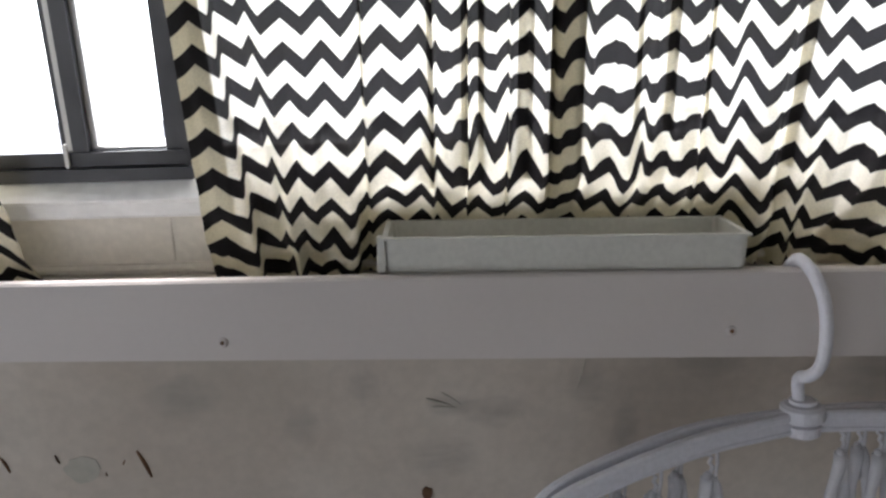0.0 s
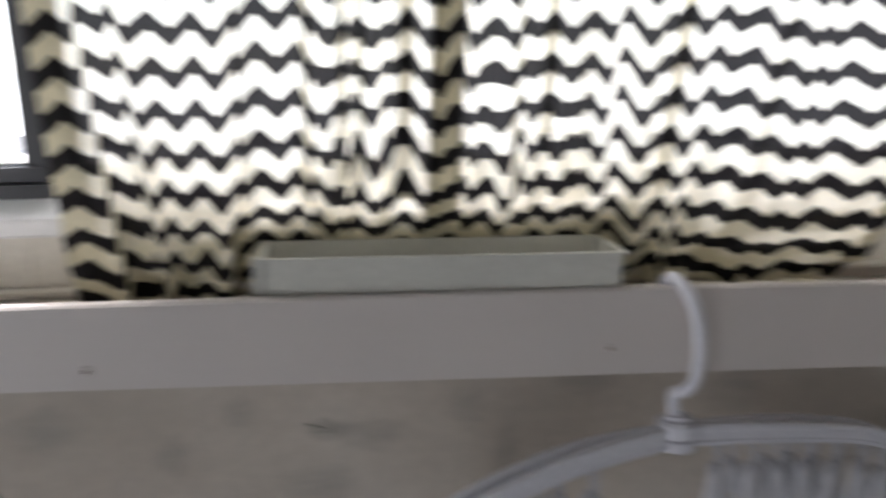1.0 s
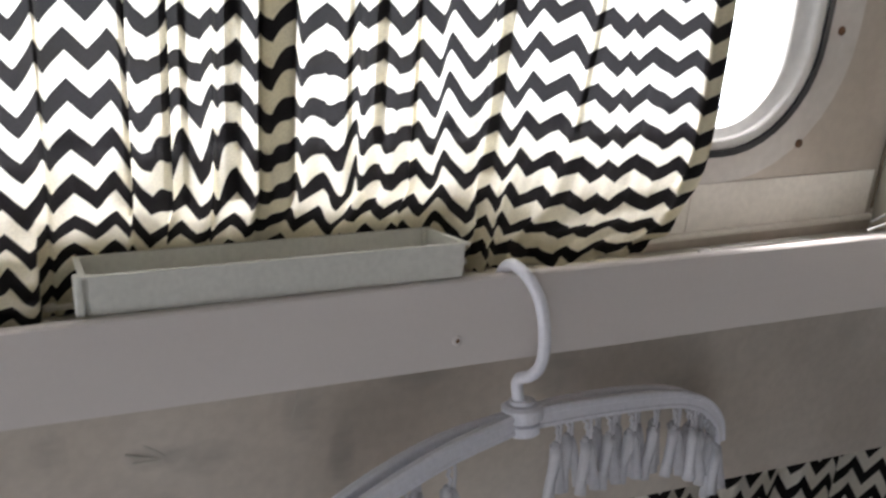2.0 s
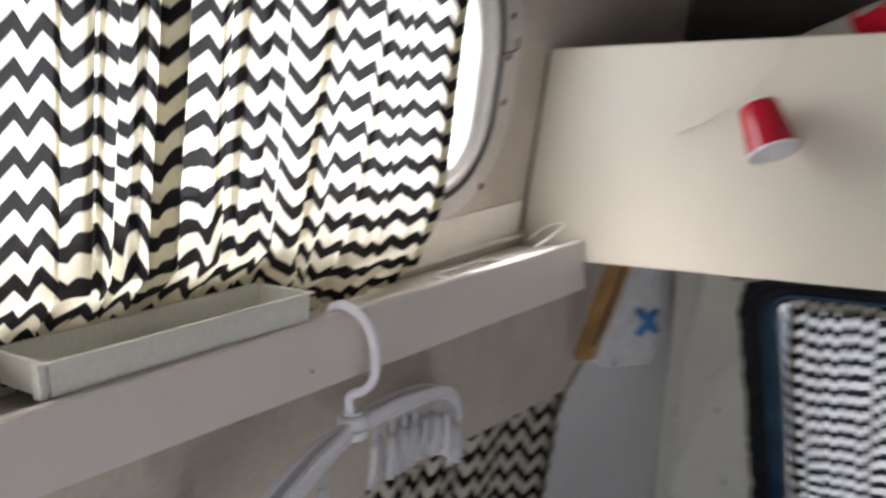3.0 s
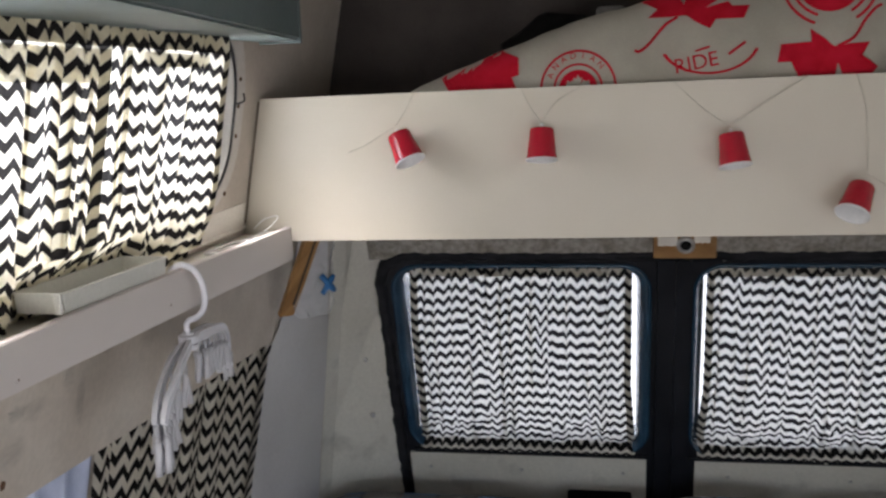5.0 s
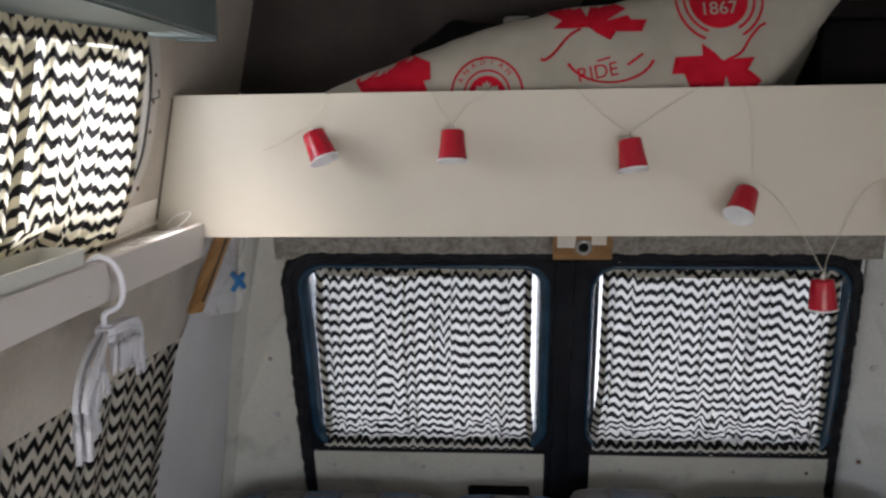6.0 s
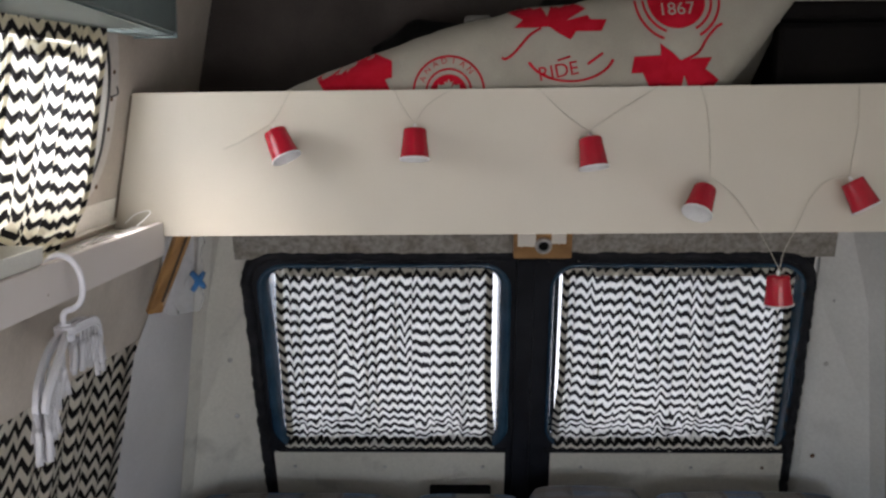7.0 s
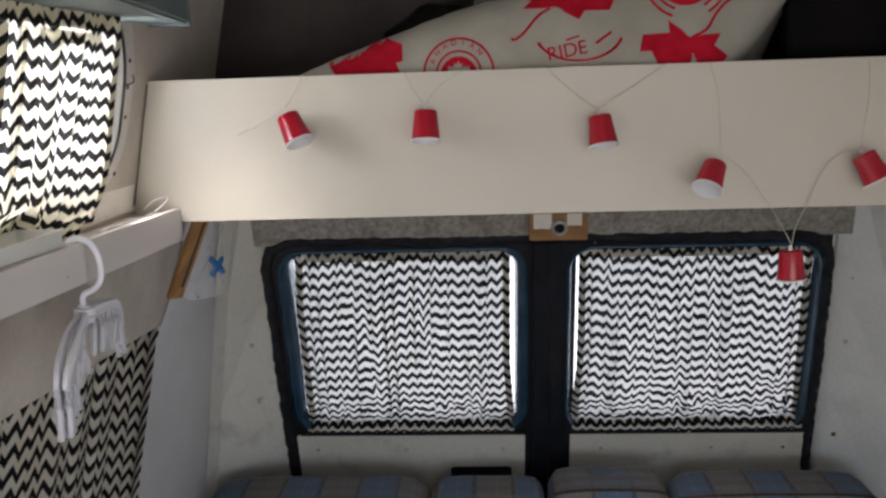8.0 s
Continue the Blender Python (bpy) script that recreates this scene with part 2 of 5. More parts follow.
def plaid():
    m, tree, b = material("blue_plaid_upholstery", 0.95)
    co = tree.nodes.new("ShaderNodeTexCoord")
    sep = tree.nodes.new("ShaderNodeSeparateXYZ")
    tree.links.new(co.outputs["Object"], sep.inputs[0])

    def bands(axis, width, duty):
        fr = math_node(tree, "FRACT", math_node(tree, "DIVIDE", sep.outputs[axis], width))
        return math_node(tree, "LESS_THAN", fr, duty)

    col = mix(tree, "MIX", math_node(tree, "MULTIPLY", bands("Y", 0.19, 0.5), 0.8), (0.30, 0.30, 0.30), (0.13, 0.26, 0.46))
    col = mix(tree, "MIX", math_node(tree, "MULTIPLY", bands("Y", 0.095, 0.14), 0.55), col, (0.07, 0.06, 0.065))
    col = mix(tree, "MIX", math_node(tree, "MULTIPLY", bands("Y", 0.0475, 0.06), 0.4), col, (0.55, 0.53, 0.5))
    col = mix(tree, "MIX", math_node(tree, "MULTIPLY", bands("Z", 0.09, 0.4), 0.5), col, (0.24, 0.26, 0.30))
    col = mix(tree, "MIX", math_node(tree, "MULTIPLY", bands("Z", 0.03, 0.12), 0.35), col, (0.42, 0.45, 0.5))
    col = mix(tree, "MIX", math_node(tree, "MULTIPLY", bands("X", 0.05, 0.45), 0.5), col, (0.26, 0.21, 0.18))
    weave, fac = noise_ramp(tree, 400, (0.44, 0.43, 0.42), (0.66, 0.65, 0.64))
    tree.links.new(mix(tree, "MULTIPLY", 1.0, col, weave), b.inputs["Base Color"])
    bump(tree, b, fac, 0.5, 0.001)
    return m


M["plaid"] = plaid()
for dull, level in (("door", 0.25), ("box", 0.08), ("bag", 0.12), ("rubber", 0.2), ("nook", 0.15), ("felt", 0.1), ("pillow", 0.1), ("print", 0.1)):
    M[dull].node_tree.nodes["Principled BSDF"].inputs["Specular IOR Level"].default_value = level
M["clip"].node_tree.nodes["Principled BSDF"].inputs["Alpha"].default_value = 0.66

# ---- mesh helpers ----


def part(name, bm, mat, parent=None, label="", smooth=False):
    """Link a bmesh as one mesh object under a thing or a part."""
    me = bpy.data.meshes.new(name)
    bmesh.ops.recalc_face_normals(bm, faces=bm.faces)
    if smooth:
        for f in bm.faces:
            f.smooth = True
    bm.to_mesh(me)
    bm.free()
    if mat:
        me.materials.append(M[mat])
    ob = new(name, me)
    if parent:
        ob.parent = parent
    if label:
        ob["label"] = label
    return ob


def box(x0, x1, y0, y1, z0, z1, bevel=0.0, seg=2, m=None):
    bm = bmesh.new()
    bmesh.ops.create_cube(bm, size=1, matrix=Matrix.Translation(((x0 + x1) / 2, (y0 + y1) / 2, (z0 + z1) / 2)) @ Matrix.Diagonal((x1 - x0, y1 - y0, z1 - z0, 1)))
    if bevel:
        bmesh.ops.bevel(bm, geom=list(bm.edges), offset=bevel, segments=seg, affect="EDGES", profile=0.5)
    if m:
        bm.transform(m)
    return bm


def merge(*bms):
    out = bmesh.new()
    for b in bms:
        me = bpy.data.meshes.new("tmp")
        b.to_mesh(me)
        out.from_mesh(me)
        b.free()
        bpy.data.meshes.remove(me)
    return out


def tube(points, r, seg=8, radii=None, flat=1.0, cap=True):
    """A round or flattened bar along points."""
    pts = [Vector(p) for p in points]
    bm, rings, up = bmesh.new(), [], None
    for i, p in enumerate(pts):
        d = (pts[min(i + 1, len(pts) - 1)] - pts[max(i - 1, 0)]).normalized()
        if up is None:
            up = d.orthogonal().normalized()
            if abs(d.z) < 0.9:
                up = (Vector((0, 0, 1)) - d * d.z).normalized()
        up = (up - d * up.dot(d)).normalized()
        side = d.cross(up)
        rr = radii[i] if radii else r
        rings.append([bm.verts.new(p + (up * math.cos(a) * rr + side * math.sin(a) * rr * flat)) for a in (2 * math.pi * k / seg for k in range(seg))])
    for a, b in zip(rings, rings[1:]):
        for k in range(seg):
            bm.faces.new((a[k], a[(k + 1) % seg], b[(k + 1) % seg], b[k]))
    if cap:
        bm.faces.new(rings[0][::-1])
        bm.faces.new(rings[-1])
    return bm


def spline(points, n=8):
    """Catmull-Rom through points."""
    p = [Vector(q) for q in points]
    p = [p[0] * 2 - p[1]] + p + [p[-1] * 2 - p[-2]]
    out = []
    for i in range(1, len(p) - 2):
        for k in range(n):
            t = k / n
            a, b, c, d = p[i - 1], p[i], p[i + 1], p[i + 2]
            out.append(0.5 * ((2 * b) + (c - a) * t + (2 * a - 5 * b + 4 * c - d) * t * t + (3 * b - a - 3 * c + d) * t**3))
    return out + [p[-2]]


def rounded(a0, a1, b0, b1, r, n=8):
    """Outline of a rounded rectangle; r may be one radius or four (from the a1,b1 corner on, anticlockwise)."""
    rs = r if isinstance(r, (tuple, list)) else (r,) * 4
    out = []
    for (ca, cb, start), q in zip(((a1, b1, 0), (a0, b1, 90), (a0, b0, 180), (a1, b0, 270)), rs):
        sa, sb = (1 if ca == a1 else -1), (1 if cb == b1 else -1)
        for k in range(n + 1):
            t = radians(start + 90 * k / n)
            out.append((ca - sa * q + q * math.cos(t), cb - sb * q + q * math.sin(t)))
    return out


def strip(loops, close=True, bm=None):
    """Faces between outlines of equal length."""
    bm = bm or bmesh.new()
    rows = [[bm.verts.new(p) for p in loop] for loop in loops]
    for a, b in zip(rows, rows[1:]):
        for k in range(len(a) if close else len(a) - 1):
            q = (k + 1) % len(a)
            bm.faces.new((a[k], a[q], b[q], b[k]))
    return bm


def ring(outer, inner, place, off0, off1):
    """A plate with a hole, between two offsets from its plane."""
    return strip([[place(*p, off1) for p in outer], [place(*p, off0) for p in outer], [place(*p, off0) for p in inner], [place(*p, off1) for p in inner], [place(*p, off1) for p in outer]])


def plate(outline, place, off0, off1):
    bm = strip([[place(*p, off1) for p in outline], [place(*p, off0) for p in outline]])
    bm.verts.ensure_lookup_table()
    n = len(outline)
    bm.faces.new([bm.verts[k] for k in range(n)])
    bm.faces.new([bm.verts[n + k] for k in reversed(range(n))])
    bmesh.ops.triangulate(bm, faces=[f for f in bm.faces if len(f.verts) > 4])
    return bm


def thing(name, at=(0, 0, 0), **tags):
    ob = new(name)
    ob.empty_display_size = 0.02
    ob.location = at
    tagged(ob, **tags)
    return ob


def screw_bm(place, a, b, off, r=0.004):
    """A domed screw head with a cross slot on a plane."""
    bm = bmesh.new()
    c, n = Vector(place(a, b, off)), (Vector(place(a, b, off + 0.01)) - Vector(place(a, b, off))).normalized()
    u = n.orthogonal().normalized()
    v = n.cross(u)
    prev = None
    for rad, h in ((1.0, 0.0), (1.0, 0.25), (0.75, 0.5), (0.35, 0.6), (0.3, 0.3)):
        loop = [bm.verts.new(c + (u * math.cos(t) + v * math.sin(t)) * r * rad + n * h * r) for t in (2 * math.pi * k / 12 for k in range(12))]
        if prev:
            for k in range(12):
                bm.faces.new((prev[k], prev[(k + 1) % 12], loop[(k + 1) % 12], loop[k]))
        prev = loop
    bm.faces.new(prev)
    return bm


# Leaning planes of the van: the side linings and the rear face.
def on_left(x, z, off=0.0):
    return Vector((x, 0.98 - 0.196 * (z - 1.148) - 0.981 * off, z - 0.192 * off))


def on_right(x, z, off=0.0):
    p = on_left(x, z, off)
    return Vector((p.x, 0.39 - p.y, p.z))


def on_rear(y, z, off=0.0):
    lean = 0.045 * (z - 0.97) * min(1.0, max(0.0, (y - 0.70) / 0.17))
    return Vector((1.511 + 0.292 * (1.207 - z) - 0.96 * off, 0.2 + (y - 0.2) * (1 + 0.055 * (1.2 - z)) + lean, z - 0.28 * off))


def on_shelf(y, z, off=0.0):
    return Vector((0.804 - off, y, z))


# ---- structure ----
LOW = lambda x: 1.203 - 0.056 * x  # lower edge of the side lining
CORNERS = lambda r: (r + 0.040, r, r, r - 0.008)  # the window's upper rear corner is rounder
hole = rounded(-0.78, 0.694, 1.468, 1.716, CORNERS(0.085), 10)


def within(y, z):
    """Keep a point of an end wall between the leaning side walls."""
    lean = 0.98 - 0.196 * (z - 1.148) + 0.015
    return max(0.39 - lean, min(lean, y))


def around(outline, a0, a1, b0, b1):
    """The point of a rectangle for each point of an outline inside it."""
    ca, cb = (a0 + a1) / 2, (b0 + b1) / 2
    out = []
    n = len(outline) // 4
    corners = ((a1, b1), (a0, b1), (a0, b0), (a1, b0))
    for k, (a, b) in enumerate(outline):
        q, i = divmod(k, n)
        if i == n // 2:
            out.append(corners[q])
        elif q == 0:
            out.append((a1, b) if i < n // 2 else (a, b1))
        elif q == 1:
            out.append((a, b1) if i < n // 2 else (a0, b))
        elif q == 2:
            out.append((a0, b) if i < n // 2 else (a, b0))
        else:
            out.append((a, b0) if i < n // 2 else (a1, b))
    return out


outer = [(a, LOW(a) if b < 1.3 else b) for a, b in around(hole, -2.4, 1.36, 1.1, 2.05)]
wall_left = tagged(part("wall_left", ring(outer, hole, on_left, -0.012, 0.0), "lining"), "grimy cream-painted side lining with scuffs and cracks", "wall", kind="structure")
outer_skin = strip([[on_left(-2.4, 0.0, -0.14), on_left(1.80, 0.0, -0.14)], [on_left(-2.4, 1.18, -0.14), on_left(1.75, 1.18, -0.14)], [on_left(-2.4, 1.32, -0.02), on_left(1.75, 1.32, -0.02)]], close=False)
tagged(part("wall_left_lower", outer_skin, "lining"), "recessed lower side wall behind the hanging curtain", "wall", kind="structure")
right_hole = rounded(-1.3, -0.3, 0.45, 1.56, 0.05, 10)
right_outer = around(right_hole, -2.4, 1.36, 0.0, 2.05)
tagged(part("wall_right", ring(right_outer, right_hole, on_right, -0.012, 0.0), "pale_panel"), "cream-painted side lining with a window opening", "wall", kind="structure")
front_hole = rounded(-0.45, 0.84, 0.66, 1.44, 0.08, 10)
on_front = lambda y, z, off=0.0: Vector((-2.4 + off, within(y, z), z))
tagged(part("wall_front", ring(around(front_hole, -0.85, 1.25, -0.02, 2.05), front_hole, on_front, -0.012, 0.0), "lining"), "cab bulkhead with the windscreen opening", "wall", kind="structure")
tagged(part("floor", box(-2.41, 1.97, -0.83, 1.22, -0.03, 0.0), "floor"), "brown vinyl van floor", "floor", kind="structure")
tagged(part("ceiling", box(-2.41, 1.27, -0.44, 0.83, 2.0, 2.03), "roof"), "white painted van roof", "ceiling", kind="structure")

# rear corner posts and header
for side, name in ((1, "corner_post_left"), (-1, "corner_post_right")):
    ys = lambda y: 0.195 + side * (y - 0.195)
    lo, hi = 0.0, 1.42
    rows = []
    for z in (lo, 0.4, 0.8, 1.1, hi):
        wall = 0.98 - 0.196 * (z - 1.148)
        rows.append([Vector((1.400 + 0.292 * (1.13 - z), ys(wall - 0.003), z)), Vector((1.445 + 0.292 * (1.13 - z), ys(wall - 0.022), z)), on_rear(ys(0.886), z, 0.012), on_rear(ys(0.87), z, 0.0), on_rear(ys(0.87), z, -0.03)])
    tagged(part(name, strip(rows, close=False), "panel" if side > 0 else "pale_panel"), "beige corner post lining beside the rear doors", "wall panel", kind="structure")
    for z in ((0.80, 0.96) if side > 0 else (0.68, 0.95, 1.12)):
        y = ys(0.935 if side > 0 else 0.908)
        post = lambda a, b, off: Vector((1.475 + 0.292 * (1.13 - b) - off, a, b)) if side > 0 else on_rear(a, b, off + 0.026)
        tagged(part("post_screw", screw_bm(post, y, z, 0.002, 0.006), "rust" if z < 0.7 else "steel", None, smooth=True), "small screw head in the corner post", "screw", kind="structure")
header = plate([(0.938, 1.222), (-0.512, 1.228), (-0.512, 1.46), (0.90, 1.46)], on_rear, -0.005, 0.02)
tagged(part("rear_header", header, "felt"), "grey felt strip above the rear doors", "trim", kind="structure")
rear_back = strip([[on_rear(1.2, 0.0, -0.09), on_rear(-0.81, 0.0, -0.09)], [on_rear(1.08, 0.66, -0.09), on_rear(-0.69, 0.66, -0.09)]], close=False)
tagged(part("rear_lower_skin", rear_back, "door"), "dark rear body metal below the windows", "wall", kind="structure")
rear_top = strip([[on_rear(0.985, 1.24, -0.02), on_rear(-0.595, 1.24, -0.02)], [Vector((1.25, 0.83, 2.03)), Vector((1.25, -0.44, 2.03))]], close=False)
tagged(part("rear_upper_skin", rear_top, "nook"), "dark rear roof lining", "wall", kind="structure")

for name, place in (("rear_quarter_left", on_left), ("rear_quarter_right", on_right)):
    tagged(part(name, strip([[place(1.33, 0.0, -0.02), place(1.95, 0.0, -0.02)], [place(1.33, 1.3, -0.02), place(1.57, 1.3, -0.02)], [place(1.2, 2.03, -0.02), place(1.27, 2.03, -0.02)]], close=False), "lining"), "body side behind the corner post", "wall", kind="structure")

# rear doors
DOORS = (("door_1", 0.876, 0.1952, (0.852, 0.248), (0.822, 0.280)), ("door_2", 0.1948, -0.460, (0.156, -0.452), (0.136, -0.434)))
for name, ya, yb, out_y, in_y in DOORS:
    door = thing(name, label="dark navy rear door with a curtained window and beige lower panel", category="door", kind="structure")
    left = name == "door_1"
    big = 0.03
    shape = rounded(yb, ya, 0.03, 1.228, (big if left else 0.008, 0.008 if left else big, 0.008, 0.008), 8)
    o = rounded(out_y[1], out_y[0], 0.689, 1.207, 0.066, 8)
    i1 = rounded(in_y[1] - 0.008, in_y[0] + 0.008, 0.691, 1.192, 0.052, 8)
    i2 = rounded(in_y[1], in_y[0], 0.692, 1.186, 0.045, 8)
    part("frame", ring(shape, o, on_rear, -0.02, 0.012), "door", door)
    part("window_surround", strip([[on_rear(*p, 0.012) for p in o], [on_rear(*p, 0.016) for p in o], [on_rear(p[0] + (q[0] - p[0]) * 0.3, p[1] + (q[1] - p[1]) * 0.3, 0.0185) for p, q in zip(o, i1)], [on_rear(p[0] + (q[0] - p[0]) * 0.65, p[1] + (q[1] - p[1]) * 0.65, 0.0150) for p, q in zip(o, i1)], [on_rear(*p, 0.002) for p in i1], [on_rear(*p, -0.02) for p in i2], [on_rear(*p, -0.05) for p in i2]]), "blue", door, "blue painted pressed-metal window surround", smooth=True)
    part("pane", plate(i2, on_rear, -0.046, -0.043), "glass", door).visible_shadow = False
    part("sill", plate([(in_y[1] - 0.03, 0.680), (in_y[0] + 0.02, 0.680), (in_y[0] + 0.02, 0.690), (in_y[1] - 0.03, 0.690)], on_rear, 0.012, 0.019), "rubber", door)
    pa, pb = (0.855, 0.254) if left else (0.139, -0.458)
    panel = part("lower_panel", plate(rounded(pb, pa, 0.08, 0.678, 0.004, 2), on_rear, 0.0125, 0.018), "panel", door, "beige hardboard panel")
    for sy in ((0.80, 0.56, 0.31) if left else (0.06, -0.22, -0.40)):
        part("screw", screw_bm(on_rear, sy, 0.634, 0.018, 0.0045), "rust" if sy == -0.40 else "steel", panel, smooth=True)
    if left:
        part("pull_recess", plate(rounded(0.294, 0.440, 0.51, 0.572, 0.006, 3), on_rear, 0.018, 0.0195), "rubber", panel, "black pull slot")
        lip = rounded(0.288, 0.446, 0.504, 0.578, 0.008, 3)
        part("pull_rim", ring(lip, rounded(0.296, 0.438, 0.512, 0.570, 0.005, 3), on_rear, 0.0182, 0.022), "rubber", panel)
    for k in range(2):
        yy = (0.36 - 0.04 * k) if left else (0.09 - 0.04 * k)
        part("stud", screw_bm(on_rear, yy, 1.217, 0.012, 0.004), "steel", door, smooth=True)
tagged(part("rear_body_frame", ring(around(rounded(-0.44, 0.86, 0.06, 1.212, 0.02, 8), -0.8, 1.2, 0.0, 1.3), rounded(-0.44, 0.86, 0.06, 1.212, 0.02, 8), lambda y, z, off: on_rear(within(y, z), z, off), -0.05, -0.035), "door"), "dark body metal round the rear doors", "wall", kind="structure")
seal_pts = []
for y, z in rounded(-0.460, 0.876, 0.02, 1.228, 0.075, 8):
    p = on_rear(y, z, 0.012)
    wob = noise.noise(p * 60) * 0.0025
    seal_pts.append(p + Vector((0, wob, wob)))
seal = []
for a, b in zip(seal_pts, seal_pts[1:] + seal_pts[:1]):
    n = max(1, int((b - a).length / 0.006))
    for k in range(n):
        q = a.lerp(b, k / n)
        seal.append(q + Vector((0, noise.noise(q * 45), noise.noise(q * 45 + Vector((9, 0, 0))))) * 0.005 + Vector((0, noise.noise(q * 130), noise.noise(q * 130 + Vector((4, 0, 0))))) * 0.002)
tagged(part("door_seal", tube(seal + seal[:2], 0.014, 8, cap=False), "rubber", smooth=True), "ragged black rubber seal round the rear doors", "trim", kind="structure")
for y0, y1 in ((0.236, 0.1955), (0.1945, 0.160)):
    tagged(part("door_edge_trim", plate(rounded(y1, y0, 0.05, 1.222, 0.008, 3), on_rear, 0.012, 0.026), "door"), "black meeting edge of the rear doors", "trim", kind="structure")

tagged(part("door_gap_strip", plate(rounded(0.13, 0.26, 0.05, 1.222, 0.004, 2), on_rear, -0.032, -0.021), "rubber"), "black strip behind the meeting edges of the rear doors", "trim", kind="structure")

# ---- outside ----
tagged(part("ground", box(-600, 600, -600, 600, -0.62, -0.6), "ground"), "pale sunlit gravel ground outside", "ground", kind="structure")

# Added wall, out of view: reflects sunlight onto the rear curtains.
reflector = thing("bounce_wall", label="added pale blue-grey wall behind the van that bounces light onto the rear curtains", category="wall")
part("wall", box(4.2, 4.5, -9, 9, -0.6, 4.5), "bounce_paint", reflector)
part("reflector_cap", box(4.15, 4.55, -9.05, 9.05, 4.5, 4.6), "bounce_paint", reflector)

# ---- side window ----
window = thing("window_1", label="sliding side window with black frame and rounded corners", category="window", kind="structure")
flange = rounded(-0.83, 0.740, 1.4435, 1.76, CORNERS(0.12), 10)
part("flange", ring(flange, rounded(-0.79, 0.706, 1.464, 1.724, CORNERS(0.092), 10), on_left, 0.0, 0.0015), "flange", window, "off-white aluminium flange")
part("gasket", ring(rounded(-0.79, 0.706, 1.464, 1.724, CORNERS(0.092), 10), rounded(-0.785, 0.701, 1.469, 1.719, CORNERS(0.087), 10), on_left, -0.008, 0.0035), "black", window)
part("inner_frame", strip([[on_left(*p, o) for p in rounded(-0.785 + d, 0.701 - 1.2 * d, 1.469 + e, 1.719 - d, CORNERS(0.087 - d), 10)] for d, e, o in ((0, 0, 0.001), (0.004, 0.003, 0.003), (0.009, 0.008, 0.001), (0.011, 0.009, -0.003), (0.020, 0.014, -0.004), (0.022, 0.015, -0.006), (0.023, 0.016, -0.030), (0.0, 0.0, -0.030))]), "alu", window, "grey metal inner frame", smooth=True)
part("sill", strip([[on_left(x, z, o) for x in (-0.078, 0.066)] for z, o in ((1.4452, 0.0042), (1.4462, 0.0150), (1.4480, 0.0165), (1.4560, 0.0165), (1.4572, 0.0185), (1.4588, 0.0188), (1.4668, 0.0105), (1.4682, 0.009))], close=False), "white_frame", window, "white metal sill under the panes")
part("bottom_rail", merge(plate(rounded(-0.76, 0.05, 1.4684, 1.4765, 0.002, 2), on_left, -0.01, 0.012), plate(rounded(-0.76, 0.05, 1.4775, 1.486, 0.002, 2), on_left, -0.03, 0.009)), "black", window)
for x0, x1, mat, off, back in ((-0.0262, -0.0222, "alu", 0.005, -0.006), (-0.022, -0.0125, "black", 0.008, -0.012), (-0.0123, -0.0085, "alu", 0.002, -0.008), (0.0335, 0.0445, "black", 0.006, -0.014), (0.0447, 0.0480, "black", 0.009, -0.014), (-0.0302, -0.0264, "black", 0.002, -0.01)):
    part("stile", plate(rounded(x0, x1, 1.4765, 1.716, 0.0012, 2), on_left, back, off), mat, window)
part("pane_rail", strip([[on_left(x, z, o) for x in (-0.0085, 0.0335)] for z, o in ((1.4862, 0.004), (1.4878, 0.005), (1.4886, 0.0035), (1.4886, -0.01))], close=False), "alu", window)
part("latch", plate(rounded(-0.0262, -0.0238, 1.4772, 1.492, 0.001, 2), on_left, 0.0095, 0.0125), "alu", window)
part("pane", plate(rounded(-0.772, 0.689, 1.478, 1.708, CORNERS(0.075), 8), on_left, -0.0125, -0.0095), "glass", window).visible_shadow = False
for sx, sz in ((0.717, 1.60), (0.720, 1.555), (0.714, 1.64), (0.700, 1.470), (0.58, 1.452)):
    part("screw", screw_bm(on_left, sx, sz, 0.0015, 0.0035), "rust", window, smooth=True)
part("wire_clip", tube(spline([on_left(0.702, 1.604, 0.004), on_left(0.717, 1.609, 0.010), on_left(0.727, 1.619, 0.004)], 4), 0.0012, 6), "black", window)
pane_r = tagged(part("window_2", plate(right_hole, on_right, -0.010, -0.007), "glass"), "clear side window pane", "window", kind="structure")
pane_r.visible_shadow = False

# ---- marks on the lining ----


def blot(cx, cz, rx, rz, seed, n=36):
    """An uneven patch outline."""
    return [(cx + rx * math.cos(t) * (1 + 0.35 * noise.noise(Vector((math.cos(t) * 1.6, math.sin(t) * 1.6, seed)))), cz + rz * math.sin(t) * (1 + 0.35 * noise.noise(Vector((math.cos(t) * 1.6, math.sin(t) * 1.6, seed + 5))))) for t in (2 * math.pi * k / n for k in range(n))]


def mark(points, w, off=0.0008):
    """A thin tapering scratch."""
    pts = spline([on_left(x, z, off) for x, z in points], 5)
    n = len(pts) - 1
    return tube(pts, w, 5, radii=[w * (0.25 + 0.75 * math.sin(math.pi * (0.1 + 0.8 * k / n))) for k in range(n + 1)], flat=0.5)


